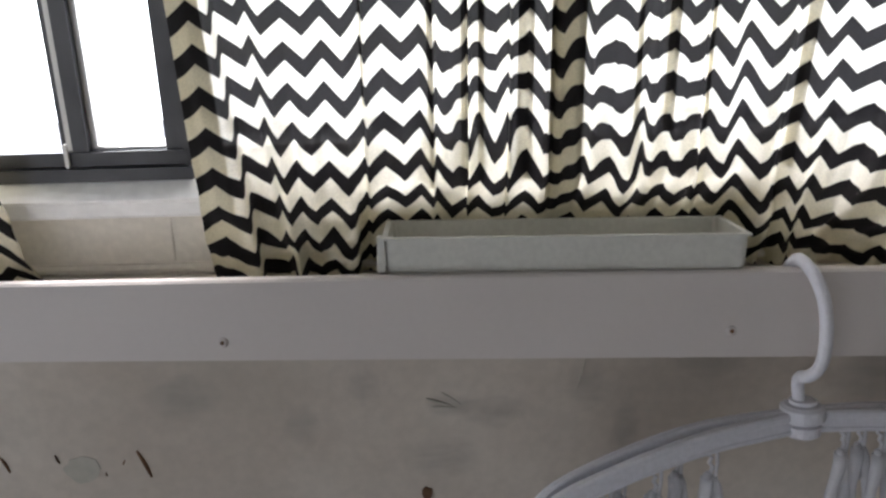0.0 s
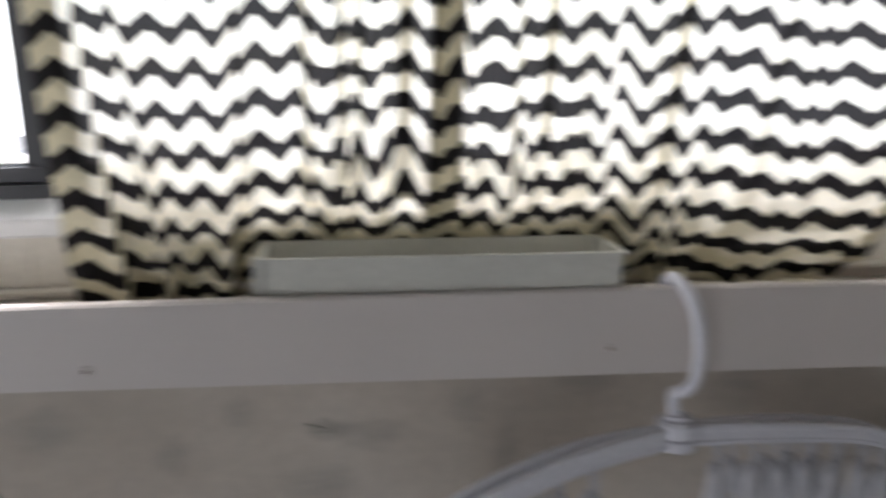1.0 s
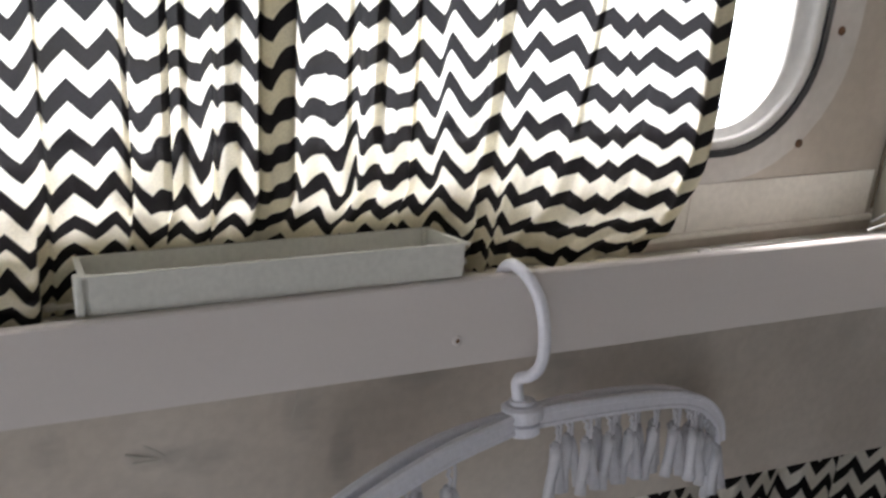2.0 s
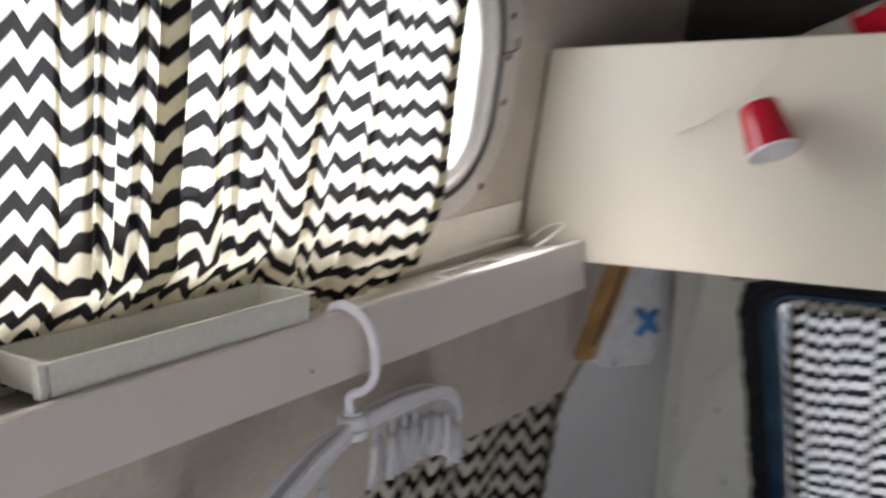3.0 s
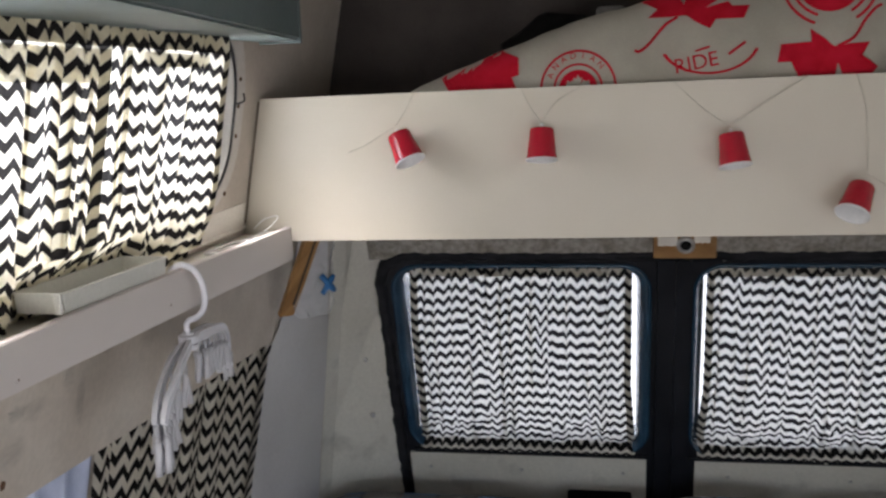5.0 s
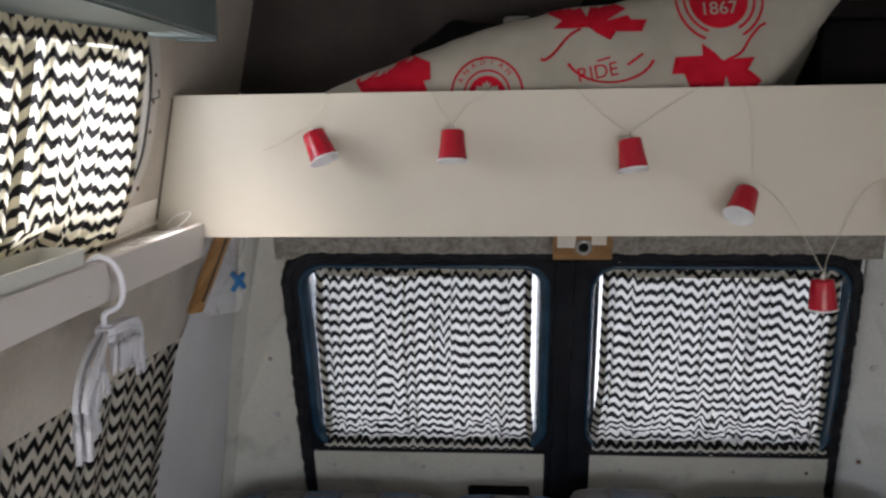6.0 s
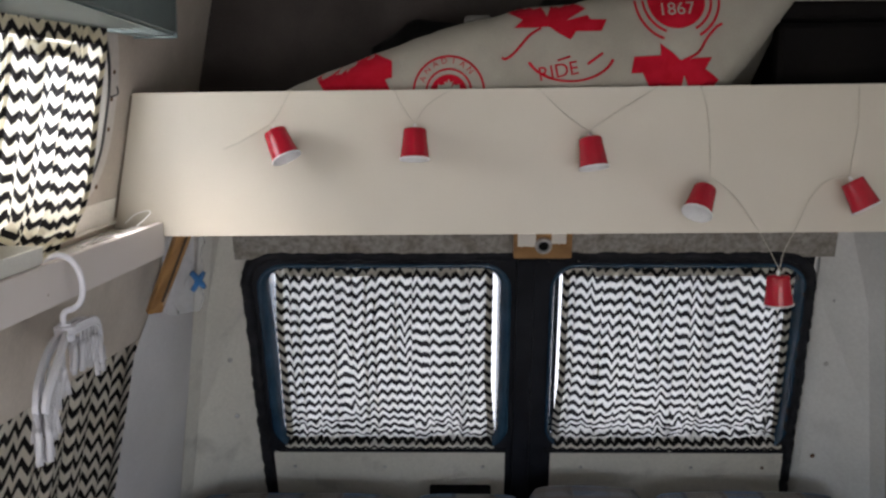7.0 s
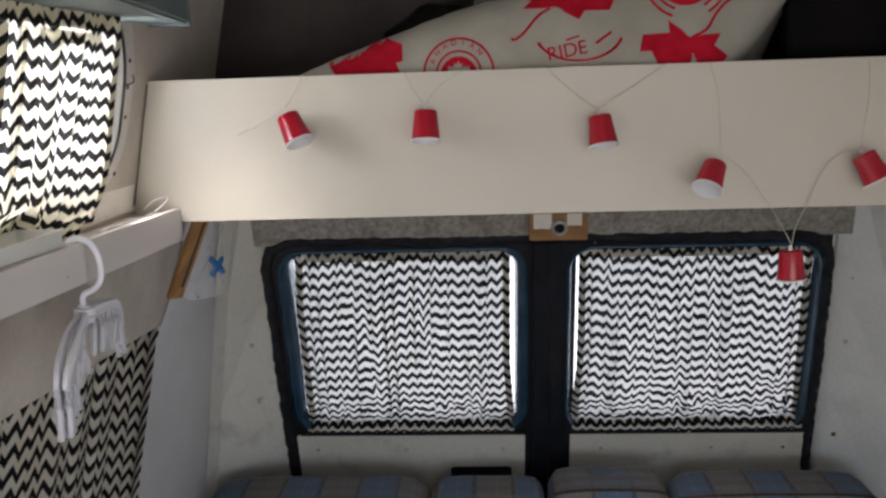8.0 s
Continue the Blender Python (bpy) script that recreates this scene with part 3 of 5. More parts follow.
# Paler paint than the lining stands in for light bounced off the ledge.
for x0, x1 in ((-1.2, 0.0285), (0.0295, 0.60), (0.601, 0.795)):
    part("sill_panel", plate([(x0, 1.401), (x1, 1.401), (x1, 1.4432), (x0, 1.4432)], on_left, 0.0003, 0.0016), "ledge", wall_left, "cream panel under the window, painted lighter to look lit")
part("paint_chip", plate(blot(-0.056, 1.255, 0.013, 0.010, 1.0), on_left, 0.0002, 0.0006), "putty", wall_left, "grey-green chipped paint patch")
part("scratch", mark([(-0.0165, 1.269), (-0.012, 1.258), (-0.009, 1.247)], 0.0016), "rust", wall_left)
part("scratch", mark([(-0.0735, 1.268), (-0.0725, 1.264), (-0.071, 1.261)], 0.0009), "rust", wall_left)
part("scratch", mark([(-0.0405, 1.252), (-0.040, 1.249)], 0.0007), "rust", wall_left)
part("scratch", mark([(-0.026, 1.262), (-0.0275, 1.258)], 0.0007), "rust", wall_left)
part("scratch", mark([(-0.112, 1.268), (-0.109, 1.262), (-0.107, 1.255)], 0.0012), "rust", wall_left)
part("rust_spot", plate(blot(0.187, 1.224, 0.004, 0.005, 3.0), on_left, 0.0002, 0.0012), "rust", wall_left, "small brown rust spot")


def smear(cx, cz, rx, rz, seed):
    """A thin disc of rubbed dirt on the lining."""
    bm = bmesh.new()
    layer = bm.loops.layers.uv.new("UVMap")
    rim = blot(cx, cz, rx, rz, seed)
    mid = bm.verts.new(on_left(cx, cz, 0.0006))
    vs = [bm.verts.new(on_left(a, b, 0.0005)) for a, b in rim]
    for k in range(len(vs)):
        f = bm.faces.new((mid, vs[k - 1], vs[k]))
        for loop, u in zip(f.loops, (0.0, 1.0, 1.0)):
            loop[layer].uv = (u, 0.5)
    return bm


for cx, cz, rx, rz, seed in ((0.236, 1.291, 0.024, 0.014, 7.0), (0.196, 1.254, 0.034, 0.018, 8.0), (0.205, 1.298, 0.02, 0.012, 11.0), (0.145, 1.315, 0.012, 0.016, 12.0), (0.30, 1.31, 0.016, 0.022, 13.0), (0.33, 1.27, 0.012, 0.03, 14.0), (0.10, 1.285, 0.014, 0.02, 15.0), (0.385, 1.325, 0.03, 0.014, 16.0), (0.50, 1.31, 0.03, 0.025, 17.0), (0.02, 1.31, 0.03, 0.018, 18.0), (0.62, 1.26, 0.05, 0.03, 19.0), (-0.02, 1.21, 0.04, 0.016, 20.0)):
    part("scuff", smear(cx, cz, rx, rz, seed), "scuff", wall_left, "faint grey scuff")
for pts, w in (([(0.188, 1.303), (0.196, 1.300), (0.205, 1.297)], 0.0011), ([(0.192, 1.296), (0.201, 1.2955), (0.209, 1.295)], 0.0008), ([(0.199, 1.307), (0.207, 1.301), (0.212, 1.297)], 0.0008), ([(0.300, 1.335), (0.296, 1.318), (0.293, 1.305)], 0.0007)):
    part("scratch", mark(pts, w), "putty", wall_left)
part("seam", mark([(0.029, 1.443), (0.0285, 1.425), (0.029, 1.408)], 0.0006), "ledge", wall_left)

# ---- curtains ----


def cloth(name, nu, nv, place, width_u, label, category="curtain", mat="chevron", v_of=None, group="", hems=None, back=None, u_of=None, tucks=()):
    """A hanging cloth: place(s, t) with s across and t from hem (0) to head (1); UV follows the cloth in metres."""
    bm = bmesh.new()
    layer = bm.loops.layers.uv.new("UVMap")
    grid = [[Vector(place(i / nu, j / nv)) for i in range(nu + 1)] for j in range(nv + 1)]
    us = [[0.0] * (nu + 1) for _ in range(nv + 1)]
    vs = [[0.0] * (nu + 1) for _ in range(nv + 1)]
    for j in range(nv + 1):
        for i in range(1, nu + 1):
            us[j][i] = us[j][i - 1] + (grid[j][i] - grid[j][i - 1]).length
        for i in range(nu + 1):
            vs[j][i] = v_of(i / nu, j / nv) if v_of else (vs[j - 1][i] + (grid[j][i] - grid[j - 1][i]).length if j else 0.0)
    mid = [u_of(i / nu) for i in range(nu + 1)] if u_of else us[int(nv * 0.6)]
    full = mid[-1]
    verts = [[bm.verts.new(p) for p in row] for row in grid]
    for j in range(nv):
        for i in range(nu):
            f = bm.faces.new((verts[j][i], verts[j][i + 1], verts[j + 1][i + 1], verts[j + 1][i]))
            f.smooth = True
            for loop, (a, b) in zip(f.loops, ((i, j), (i + 1, j), (i + 1, j + 1), (i, j + 1))):
                loop[layer].uv = (mid[a] / full * (width_u or full), vs[b][a])
    sheets = []

    def folded(hem, i0, i1, j0, j1, layers, seam):
        """Cloth turned back behind itself in some layers, joined along the seam column."""
        hm = bmesh.new()
        uv = hm.loops.layers.uv.new("UVMap")
        stack = [{(i, j): hm.verts.new(grid[j][i] + Vector(back) * n) for j in range(j0, j1 + 1) for i in range(i0, i1 + 1)} for n in range(1, layers + 1)]

        def face(corners, n):
            f = hm.faces.new([stack[m][c] for m, c in corners])
            f.smooth = True
            for loop, (m, (a, b)) in zip(f.loops, corners):
                loop[uv].uv = (mid[a] + 0.002 * n, vs[b][a] + 0.001 * n)

        for n in range(layers):
            for j in range(j0, j1):
                for i in range(i0, i1):
                    face([(n, (i, j)), (n, (i + 1, j)), (n, (i + 1, j + 1)), (n, (i, j + 1))], n + 1)
                if seam is not None and n + 1 < layers:
                    face([(n, (seam, j)), (n + 1, (seam, j)), (n + 1, (seam, j + 1)), (n, (seam, j + 1))], n + 1)
        sheets.append((hem, hm))

    ob = part(name, bm, mat)
    if hems:
        cut = [int(nu * hems[0]), nu - int(nu * hems[1]), max(1, int(nv * hems[2])), nv - int(nv * hems[3])]
        folded("side_hem", 0, cut[0], 0, nv, 2, 0)
        folded("side_hem", cut[1], nu, 0, nv, 4, nu)
        folded("bottom_hem", cut[0] + 1, cut[1] - 1, 0, cut[2], 1, None)
        folded("head_hem", cut[0] + 1, cut[1] - 1, cut[3], nv, 4, cut[0] + 1)
        for a, b, layers, *span in tucks:
            t0, t1 = span or (0.0, 1.0)
            folded("tuck", int(nu * a), max(int(nu * b), int(nu * a) + 1), max(cut[2] + 1, int(nv * t0)), min(cut[3] - 1, int(nv * t1)), layers, None)
        for hem, hm in sheets:
            part(hem, hm, mat, ob)
    return tagged(ob, label, category, group)


def pleats(s, seed, folds, depth, sharp=0.6):
    """Uneven soft pleats across a cloth, in metres of depth."""
    w = s + 0.35 / folds * noise.noise(Vector((s * folds * 0.45, seed, 0.0)))
    a = math.sin(2 * math.pi * folds * w)
    b = math.sin(2 * math.pi * folds * 2.3 * w + seed)
    c = noise.noise(Vector((s * folds * 0.5, seed * 3.1, 4.0)))
    amp = 0.35 + 0.65 * abs(noise.noise(Vector((s * folds * 0.3, seed + 8, 1.0))) * 2.2)
    return depth * min(amp, 1.2) * (math.copysign(abs(a) ** sharp, a) + 0.35 * b + 0.6 * c)


HEM, HEAD = 1.402, 1.712


# Pleats of the window curtain, one entry for each turn of the zigzag print: place along the window, distance from the lining and lift of the print, in centimetres.
PLEATS_X = (4.8, 6.2, 7.4, 7.5, 8.7, 9.4, 10.1, 11.1, 12.2, 13.3, 14.4, 15.4, 15.7, 16.7, 17.8, 18.8, 19.5, 19.8, 20.7, 21.5, 21.7, 22.3, 23.2, 24.0, 24.1, 25.1, 26.1, 26.7, 27.2, 28.2, 29.1, 30.1, 31.3, 31.9, 32.9, 33.6, 34.5, 35.2, 35.7, 36.0, 37.0, 38.0, 39.4, 40.1, 41.0, 41.7, 42.6, 43.6, 44.5, 45.8, 47.5, 48.4, 49.5, 50.1, 51.1, 52.1, 54.0, 55.2, 56.5, 57.7, 57.8)
PLEATS_D = (1.5, 2.3, 2.6, 1.3, 1.6, 2.2, 2.6, 1.7, 1.8, 1.9, 1.9, 1.4, 2.2, 2.4, 2.0, 1.9, 2.4, 1.4, 1.7, 2.5, 1.4, 2.1, 2.3, 1.5, 2.3, 2.2, 2.3, 1.3, 1.9, 2.5, 1.5, 2.2, 2.1, 2.4, 1.4, 2.0, 2.3, 2.6, 1.5, 1.9, 2.2, 1.6, 2.0, 2.5, 1.4, 2.0, 2.2, 2.1, 2.4, 2.5, 1.8, 2.0, 2.1, 2.2, 2.0, 2.2, 2.0, 2.2, 2.1, 2.0, 0.4)
PRINT_LIFT = (-0.3, -0.2, 0.0, 0.1, 0.3, 0.2, -0.1, -0.3, -0.3, -0.2, -0.4, -0.1, 0.5, 0.7, 0.5, 0.6, 0.4, -0.2, -0.6, -0.1, -0.3, -0.4, -0.3, -0.9, -0.2, -0.0, -0.2, -0.9, -0.4, -0.2, -0.6, -0.4, -0.5, -0.3, -0.1, -0.0, -0.1, -0.1, 0.3, -0.0, -0.0, 0.2, -0.3, 0.0, 0.4, 0.4, 0.3, 0.5, 0.6, 0.4, 0.0, -0.4, -0.3, -0.6, -0.3, -0.4, -0.4, -0.5, -0.6, -0.7, -0.6)
STEP = 7


def pleat_path(xs, ds, lifts=None):
    """Samples along a pleated cloth: place, distance from the lining, print across (in periods) and print lift."""
    lifts = lifts or [0.0] * len(xs)
    pts = spline([(x / 100, lift / 100, (1.9 + 1.3 * (d - 1.9)) / 100) for x, d, lift in zip(xs, ds, lifts)], STEP)
    return [(p.x, p.z, 0.5 + 0.5 * i / STEP, p.y) for i, p in enumerate(pts)]


PERIOD, RISE = 0.0208, 0.0233


def side_curtain(path, slant, seed, tie=None, tray_span=None, trim=0.0):
    """A curtain in front of the leaning lining; slant(x) is the lean of its folds, trim how far the rear edge draws in at the hem."""
    at = lambda s: path[min(len(path) - 1, int(s * (len(path) - 1) + 0.5))]
    x_lo, x_hi = path[0][0], path[-1][0]

    def place(s, t):
        z = HEM + (HEAD - HEM) * t
        x, q, _, _ = at(s)
        k = (x - x_lo) / (x_hi - x_lo)
        x += slant(x) * (z - 1.55) - trim * max(0.0, 1 - t / 0.22) ** 1.4 * max(0.0, (k - 0.72) / 0.28)
        gather = max(0.0, 1 - t / 0.26)
        head = max(0.0, (t - 0.88) / 0.12)
        crumple = noise.noise(Vector((x * 45, z * 60, seed))) * 0.013 + noise.noise(Vector((x * 85, z * 150, seed + 3))) * 0.004
        rise = math.sin(math.pi / 2 * min(1.0, t / 0.5))
        off = 0.008 * min(1.0, t / 0.10) + 0.012 * max(0.0, (k - 0.75) / 0.25) * rise + q * (1 - 0.35 * head) * (0.9 + 0.2 * noise.noise(Vector((k * 7, t * 1.7, seed + 1)))) + gather * crumple + 0.004 * math.exp(-(((t - 0.25) / 0.2) ** 2)) * noise.noise(Vector((k * 62, t * 1.6, seed + 9)))
        if tie is not None:
            d = (x - tie) / 0.045
            pull = math.exp(-d * d) * max(0.0, 1 - abs(t - 0.06) / 0.2)
            off -= 0.012 * pull
            x += (tie - x) * 0.45 * pull
        if tray_span and tray_span[0] < x < tray_span[1] and z < 1.468:
            k2 = min(1.0, (1.468 - z) / 0.028)
            off = off * (1 - k2) + k2 * (0.004 + 0.2 * max(0.0, off - 0.01))
        z += 0.005 * gather * noise.noise(Vector((x * 30, 0, seed)))
        return on_left(x, z, max(off, 0.0025))

    def v_of(s, t):
        x, q, _, lift = at(s)
        k = (x - x_lo) / (x_hi - x_lo)
        low = math.exp(-(((t - 0.33) / 0.17) ** 2))
        slack = low * (0.08 + math.exp(-(((k - 0.50) / 0.12) ** 2)) + math.exp(-(((k - 0.33) / 0.06) ** 2)))
        loops = slack * (0.013 * noise.noise(Vector((k * 23, t * 2.0, seed + 31))) + 0.015 * noise.noise(Vector((k * 52, t * 4.0, seed + 36))))
        hem = max(0.0, 1 - t / 0.2) * (0.010 * noise.noise(Vector((k * 34, t * 9, seed))) - 0.012 * (1 - t / 0.2))
        drift = 0.002 * noise.noise(Vector((k * 9, (t - 0.48) * 3, seed + 20))) * min(1.0, abs(t - 0.48) * 4)
        return (HEAD - HEM) * t + HEM - 1.555 - lift + RISE * 40.25 + loops + hem + drift

    return place, v_of, lambda s: at(s)[2] * PERIOD


path = pleat_path(PLEATS_X, PLEATS_D, PRINT_LIFT)
pl, vf, uf = side_curtain(path, lambda x: -0.12 * math.exp(-(((max(x, 0.064) - 0.085) / 0.025) ** 2)) + 0.10 * math.exp(-(((x - 0.46) / 0.05) ** 2)), 2.0, tie=0.425, tray_span=(0.148, 0.395), trim=0.027)
knot = lambda i: i / (len(PLEATS_X) - 1)
cloth("window_curtain", len(path) - 1, 110, pl, None, "black and white chevron cotton curtain gathered across the side window", v_of=vf, u_of=uf, group="chevron curtains", hems=(knot(1.7), knot(2.4), 0.04, 0.115), back=(0, 0.0006, 0), tucks=((knot(26.6), knot(29.2), 3), (knot(11.1), knot(11.6), 1, 0.35, 0.9), (knot(15.7), knot(16.3), 1, 0.2, 0.9), (knot(18.7), knot(19.5), 1, 0.22, 0.9), (knot(20.9), knot(21.3), 1, 0.22, 0.8), (knot(24.5), knot(25.3), 1, 0.22, 0.9), (knot(32.2), knot(32.6), 1, 0.3, 0.9), (knot(34.6), knot(35.3), 1, 0.30, 0.90), (knot(38.5), knot(38.9), 1, 0.3, 0.9), (knot(44.5), knot(45.2), 1, 0.22, 0.9), (knot(50.2), knot(50.6), 1, 0.3, 0.9), (knot(3), knot(26), 1, 0.78, 0.90), (knot(37), knot(55), 1, 0.83, 0.90)))
path = pleat_path([-72 + 2.1 * k + 0.7 * math.sin(k * 2.3) for k in range(31)] + [-8.3, -7.1, -7.9], [1.6 + 0.8 * math.sin(k * 2.6) + 0.3 * math.sin(k * 1.1) for k in range(31)] + [2.0, 2.2, 1.2])
pl, vf, uf = side_curtain(path, lambda x: -0.16 * max(0.0, 1 + (x + 0.06) / 0.15), 5.0)
cloth("window_curtain", len(path) - 1, 80, pl, None, "chevron curtain panel drawn back from the sliding pane", v_of=vf, u_of=uf, group="chevron curtains")


def rear_curtain(y0, y1, seed, slits, tucks, heaps):
    """A curtain gathered a little over a rear window: shallow slanting wrinkles, crumpled above the hem. slits: how far each side falls short of the frame, and the share of the height; tucks: pinched folds; heaps: where the cloth lies crumpled on the sill (place, width, height)."""
    rnd = random.Random(seed)
    wrinkles = [(rnd.uniform(0.04, 0.96), rnd.uniform(-0.10, 0.10), rnd.uniform(0.005, 0.016), rnd.uniform(-0.008, 0.008), rnd.uniform(0.15, 0.85), rnd.uniform(0.12, 0.4)) for _ in range(34)]
    folds = [(rnd.uniform(0.05, 0.95), rnd.uniform(-0.06, 0.06), rnd.uniform(0.006, 0.012), rnd.uniform(0.004, 0.009)) for _ in range(9)]
    pile = lambda s: 0.09 + sum(h * math.exp(-(((s - c) / w) ** 2)) for c, w, h in heaps)
    hidden = [(a, b, rnd.uniform(0.004, 0.010)) for a, b, *_ in tucks]
    taken = sum(h for *_, h in hidden)
    flat = lambda k, t: k + 0.010 * noise.noise(Vector((k * 5, t * 1.6, seed))) * math.sin(math.pi * k)

    def place(s, t):
        z = 0.684 + (1.187 - 0.684) * t
        lo = slits[0][0] * min(1.0, max(0.0, (t - slits[0][1]) / 0.25))
        hi = slits[1][0] * min(1.0, max(0.0, (t - slits[1][1]) / 0.25))
        y = y0 - lo + (y1 + hi - (0.010 * (1 - t) if y1 < 0 else 0.0) - y0 + lo) * flat(s, t)
        low, head = max(0.0, 1 - t / (pile(s) + 0.06)), max(0.0, (t - 0.93) / 0.07)
        off = -0.016 + 0.0035 * math.sin(2 * math.pi * (s * 14 + 0.8 * noise.noise(Vector((s * 6, t, seed))))) * (0.6 + 0.6 * noise.noise(Vector((s * 8, t * 2, seed))))
        for c, lean, w, deep in folds:
            d = (s - c - lean * (t - 0.5)) / w
            if abs(d) < 2.5:
                off += deep * math.exp(-d * d) * (0.5 + 0.5 * noise.noise(Vector((c * 9, t * 2.5, seed))))
        off += low * (0.018 * noise.noise(Vector((y * 20, z * 62, seed))) + 0.010 * noise.noise(Vector((y * 50, z * 90, seed + 5)))) - 0.004 * head + 0.02 * max(0.0, 1 - t / 0.09)
        if t < 0.045:
            off = max(off, 0.0185 * min(1.0, (0.045 - t) / 0.02 + 0.3))
        return on_rear(y, z, max(off, -0.036))

    def v_of(s, t):
        v = 0.503 * t + 0.0013 * noise.noise(Vector((s * 55, t * 22, seed + 2))) + 0.006 * noise.noise(Vector((s * 3, t * 1.2, seed + 7)))
        for c, lean, w, deep, at, tall in wrinkles:
            d = (s - c - lean * (t - 0.5)) / w
            if abs(d) < 2.5:
                v += deep * math.exp(-d * d - ((t - at) / tall) ** 2)
        h = pile(s)
        low = min(1.0, max(0.0, t - 0.045) / 0.06) * max(0.0, 1 - t / (h + 0.08)) ** 0.7
        v += low * (0.036 * noise.noise(Vector((s * 6 + t * 2, t * 5, seed))) + 0.034 * noise.noise(Vector((s * 15 + t * 5, t * 8, seed + 3))) + 0.014 * noise.noise(Vector((s * 34, t * 14, seed + 6))))
        return v + (0.030 + 0.16 * h) * (1 - math.exp(-max(0.0, t - 0.05) / (0.35 * h + 0.03))) + 0.6 * min(t, 0.05) + 1.0

    def u_of(s):
        u = (abs(y1 - y0) - taken) * (s + 0.006 * noise.noise(Vector((s * 9, 2.0, seed))) + 0.0025 * noise.noise(Vector((s * 31, 4.0, seed))))
        return u + sum(h * min(1.0, max(0.0, (s - a) / (b - a))) for a, b, h in hidden) + 1.0

    return place, v_of, u_of


REAR_1 = ((0.058, 0.068, 1), (0.10, 0.112, 1, 0.1, 0.8), (0.185, 0.191, 1, 0.45, 1.0), (0.262, 0.27, 1, 0.0, 0.6), (0.345, 0.352, 1, 0.5, 1.0), (0.40, 0.418, 1), (0.448, 0.458, 1, 0.0, 0.85), (0.545, 0.556, 1, 0.35, 1.0), (0.625, 0.631, 1, 0.6, 1.0), (0.71, 0.716, 1, 0.5, 1.0), (0.80, 0.807, 1, 0.3, 0.95), (0.885, 0.893, 1))
REAR_2 = ((0.055, 0.064, 1), (0.125, 0.132, 1, 0.25, 0.8), (0.175, 0.184, 1, 0.1, 0.65), (0.262, 0.268, 1, 0.55, 1.0), (0.335, 0.341, 1, 0.6, 1.0), (0.435, 0.444, 1, 0.4, 1.0), (0.505, 0.512, 1, 0.0, 0.5), (0.565, 0.572, 1, 0.3, 1.0), (0.622, 0.632, 1), (0.71, 0.716, 1, 0.5, 1.0), (0.80, 0.809, 1, 0.2, 1.0), (0.88, 0.886, 1, 0.0, 0.45), (0.935, 0.943, 1))
for a, b, seed, slits, tucks, heaps in ((0.8215, 0.282, 3, ((0.008, 0.68), (0.009, 0.12)), REAR_1, ((0.10, 0.10, 0.10), (0.36, 0.10, 0.15), (0.80, 0.14, 0.05))), (0.134, -0.432, 12, ((0.010, 0.12), (0.0, 0.5)), REAR_2, ((0.20, 0.10, 0.08), (0.42, 0.10, 0.20), (0.62, 0.10, 0.13), (0.86, 0.09, 0.20)))):
    pl, vf, uf = rear_curtain(a, b, seed, slits, tucks, heaps)
    cloth("rear_curtain", 330, 150, pl, None, "chevron cotton curtain gathered over the rear door window", v_of=vf, u_of=uf, mat="chevron_rear", group="chevron curtains", hems=(0.035, 0.035, 0.055, 0.058), back=(0.0006, 0, 0), tucks=tucks)


def low_curtain(s, t):
    z_top = LOW(0.44 + 0.66 * s) + 0.012
    z = 0.45 + (z_top - 0.45) * t
    x = 0.44 + 0.69 * (s + 0.01 * math.sin(2 * math.pi * 8 * s)) - 0.01 * (1 - t)
    return on_left(x, z, -0.034 + pleats(s, 13.0, 7.0, 0.012))


cloth("lower_curtain", 240, 60, low_curtain, 0.80, "chevron curtain hanging below the side lining", v_of=lambda s, t: 0.74 * t + 0.004 * noise.noise(Vector((s * 9, t, 3))), group="chevron curtains", mat="chevron_wide")


def garment(s, t):
    z = 0.5 + (LOW(0.3) - 0.5 + 0.01) * t
    return on_left(0.285 + 0.155 * s, z, -0.038 + 0.012 * math.sin(s * 17) + 0.006 * noise.noise(Vector((s * 5, t * 4, 2))))


cloth("shirt", 40, 30, garment, None, "pale blue folded cotton cloth hanging beside the lower curtain", "clothing", mat="garment")

# ---- ledge, board and what stands on it ----
ledge = thing("ledge", label="white painted ledge under the side window with a front board", category="ledge", kind="structure")
pts = []
for x in (-1.3, 0.804):
    zt = 1.4125 - 0.0125 * (x / 0.8)
    pts.append([Vector((x, 0.853, zt - 0.010)), Vector((x, 0.853, zt - 0.016)), on_left(x, zt - 0.016, 0.0), on_left(x, zt - 0.010, 0.0)])
part("ledge_top", strip(pts), "ledge", ledge, "cream painted ledge top")


def board_at(x, hi):
    top = 1.4163 - 0.0118 * x - 0.0115 * max(0.0, x - 0.4)
    low = 1.370 - 0.0225 * x / 0.8
    return top if hi else low


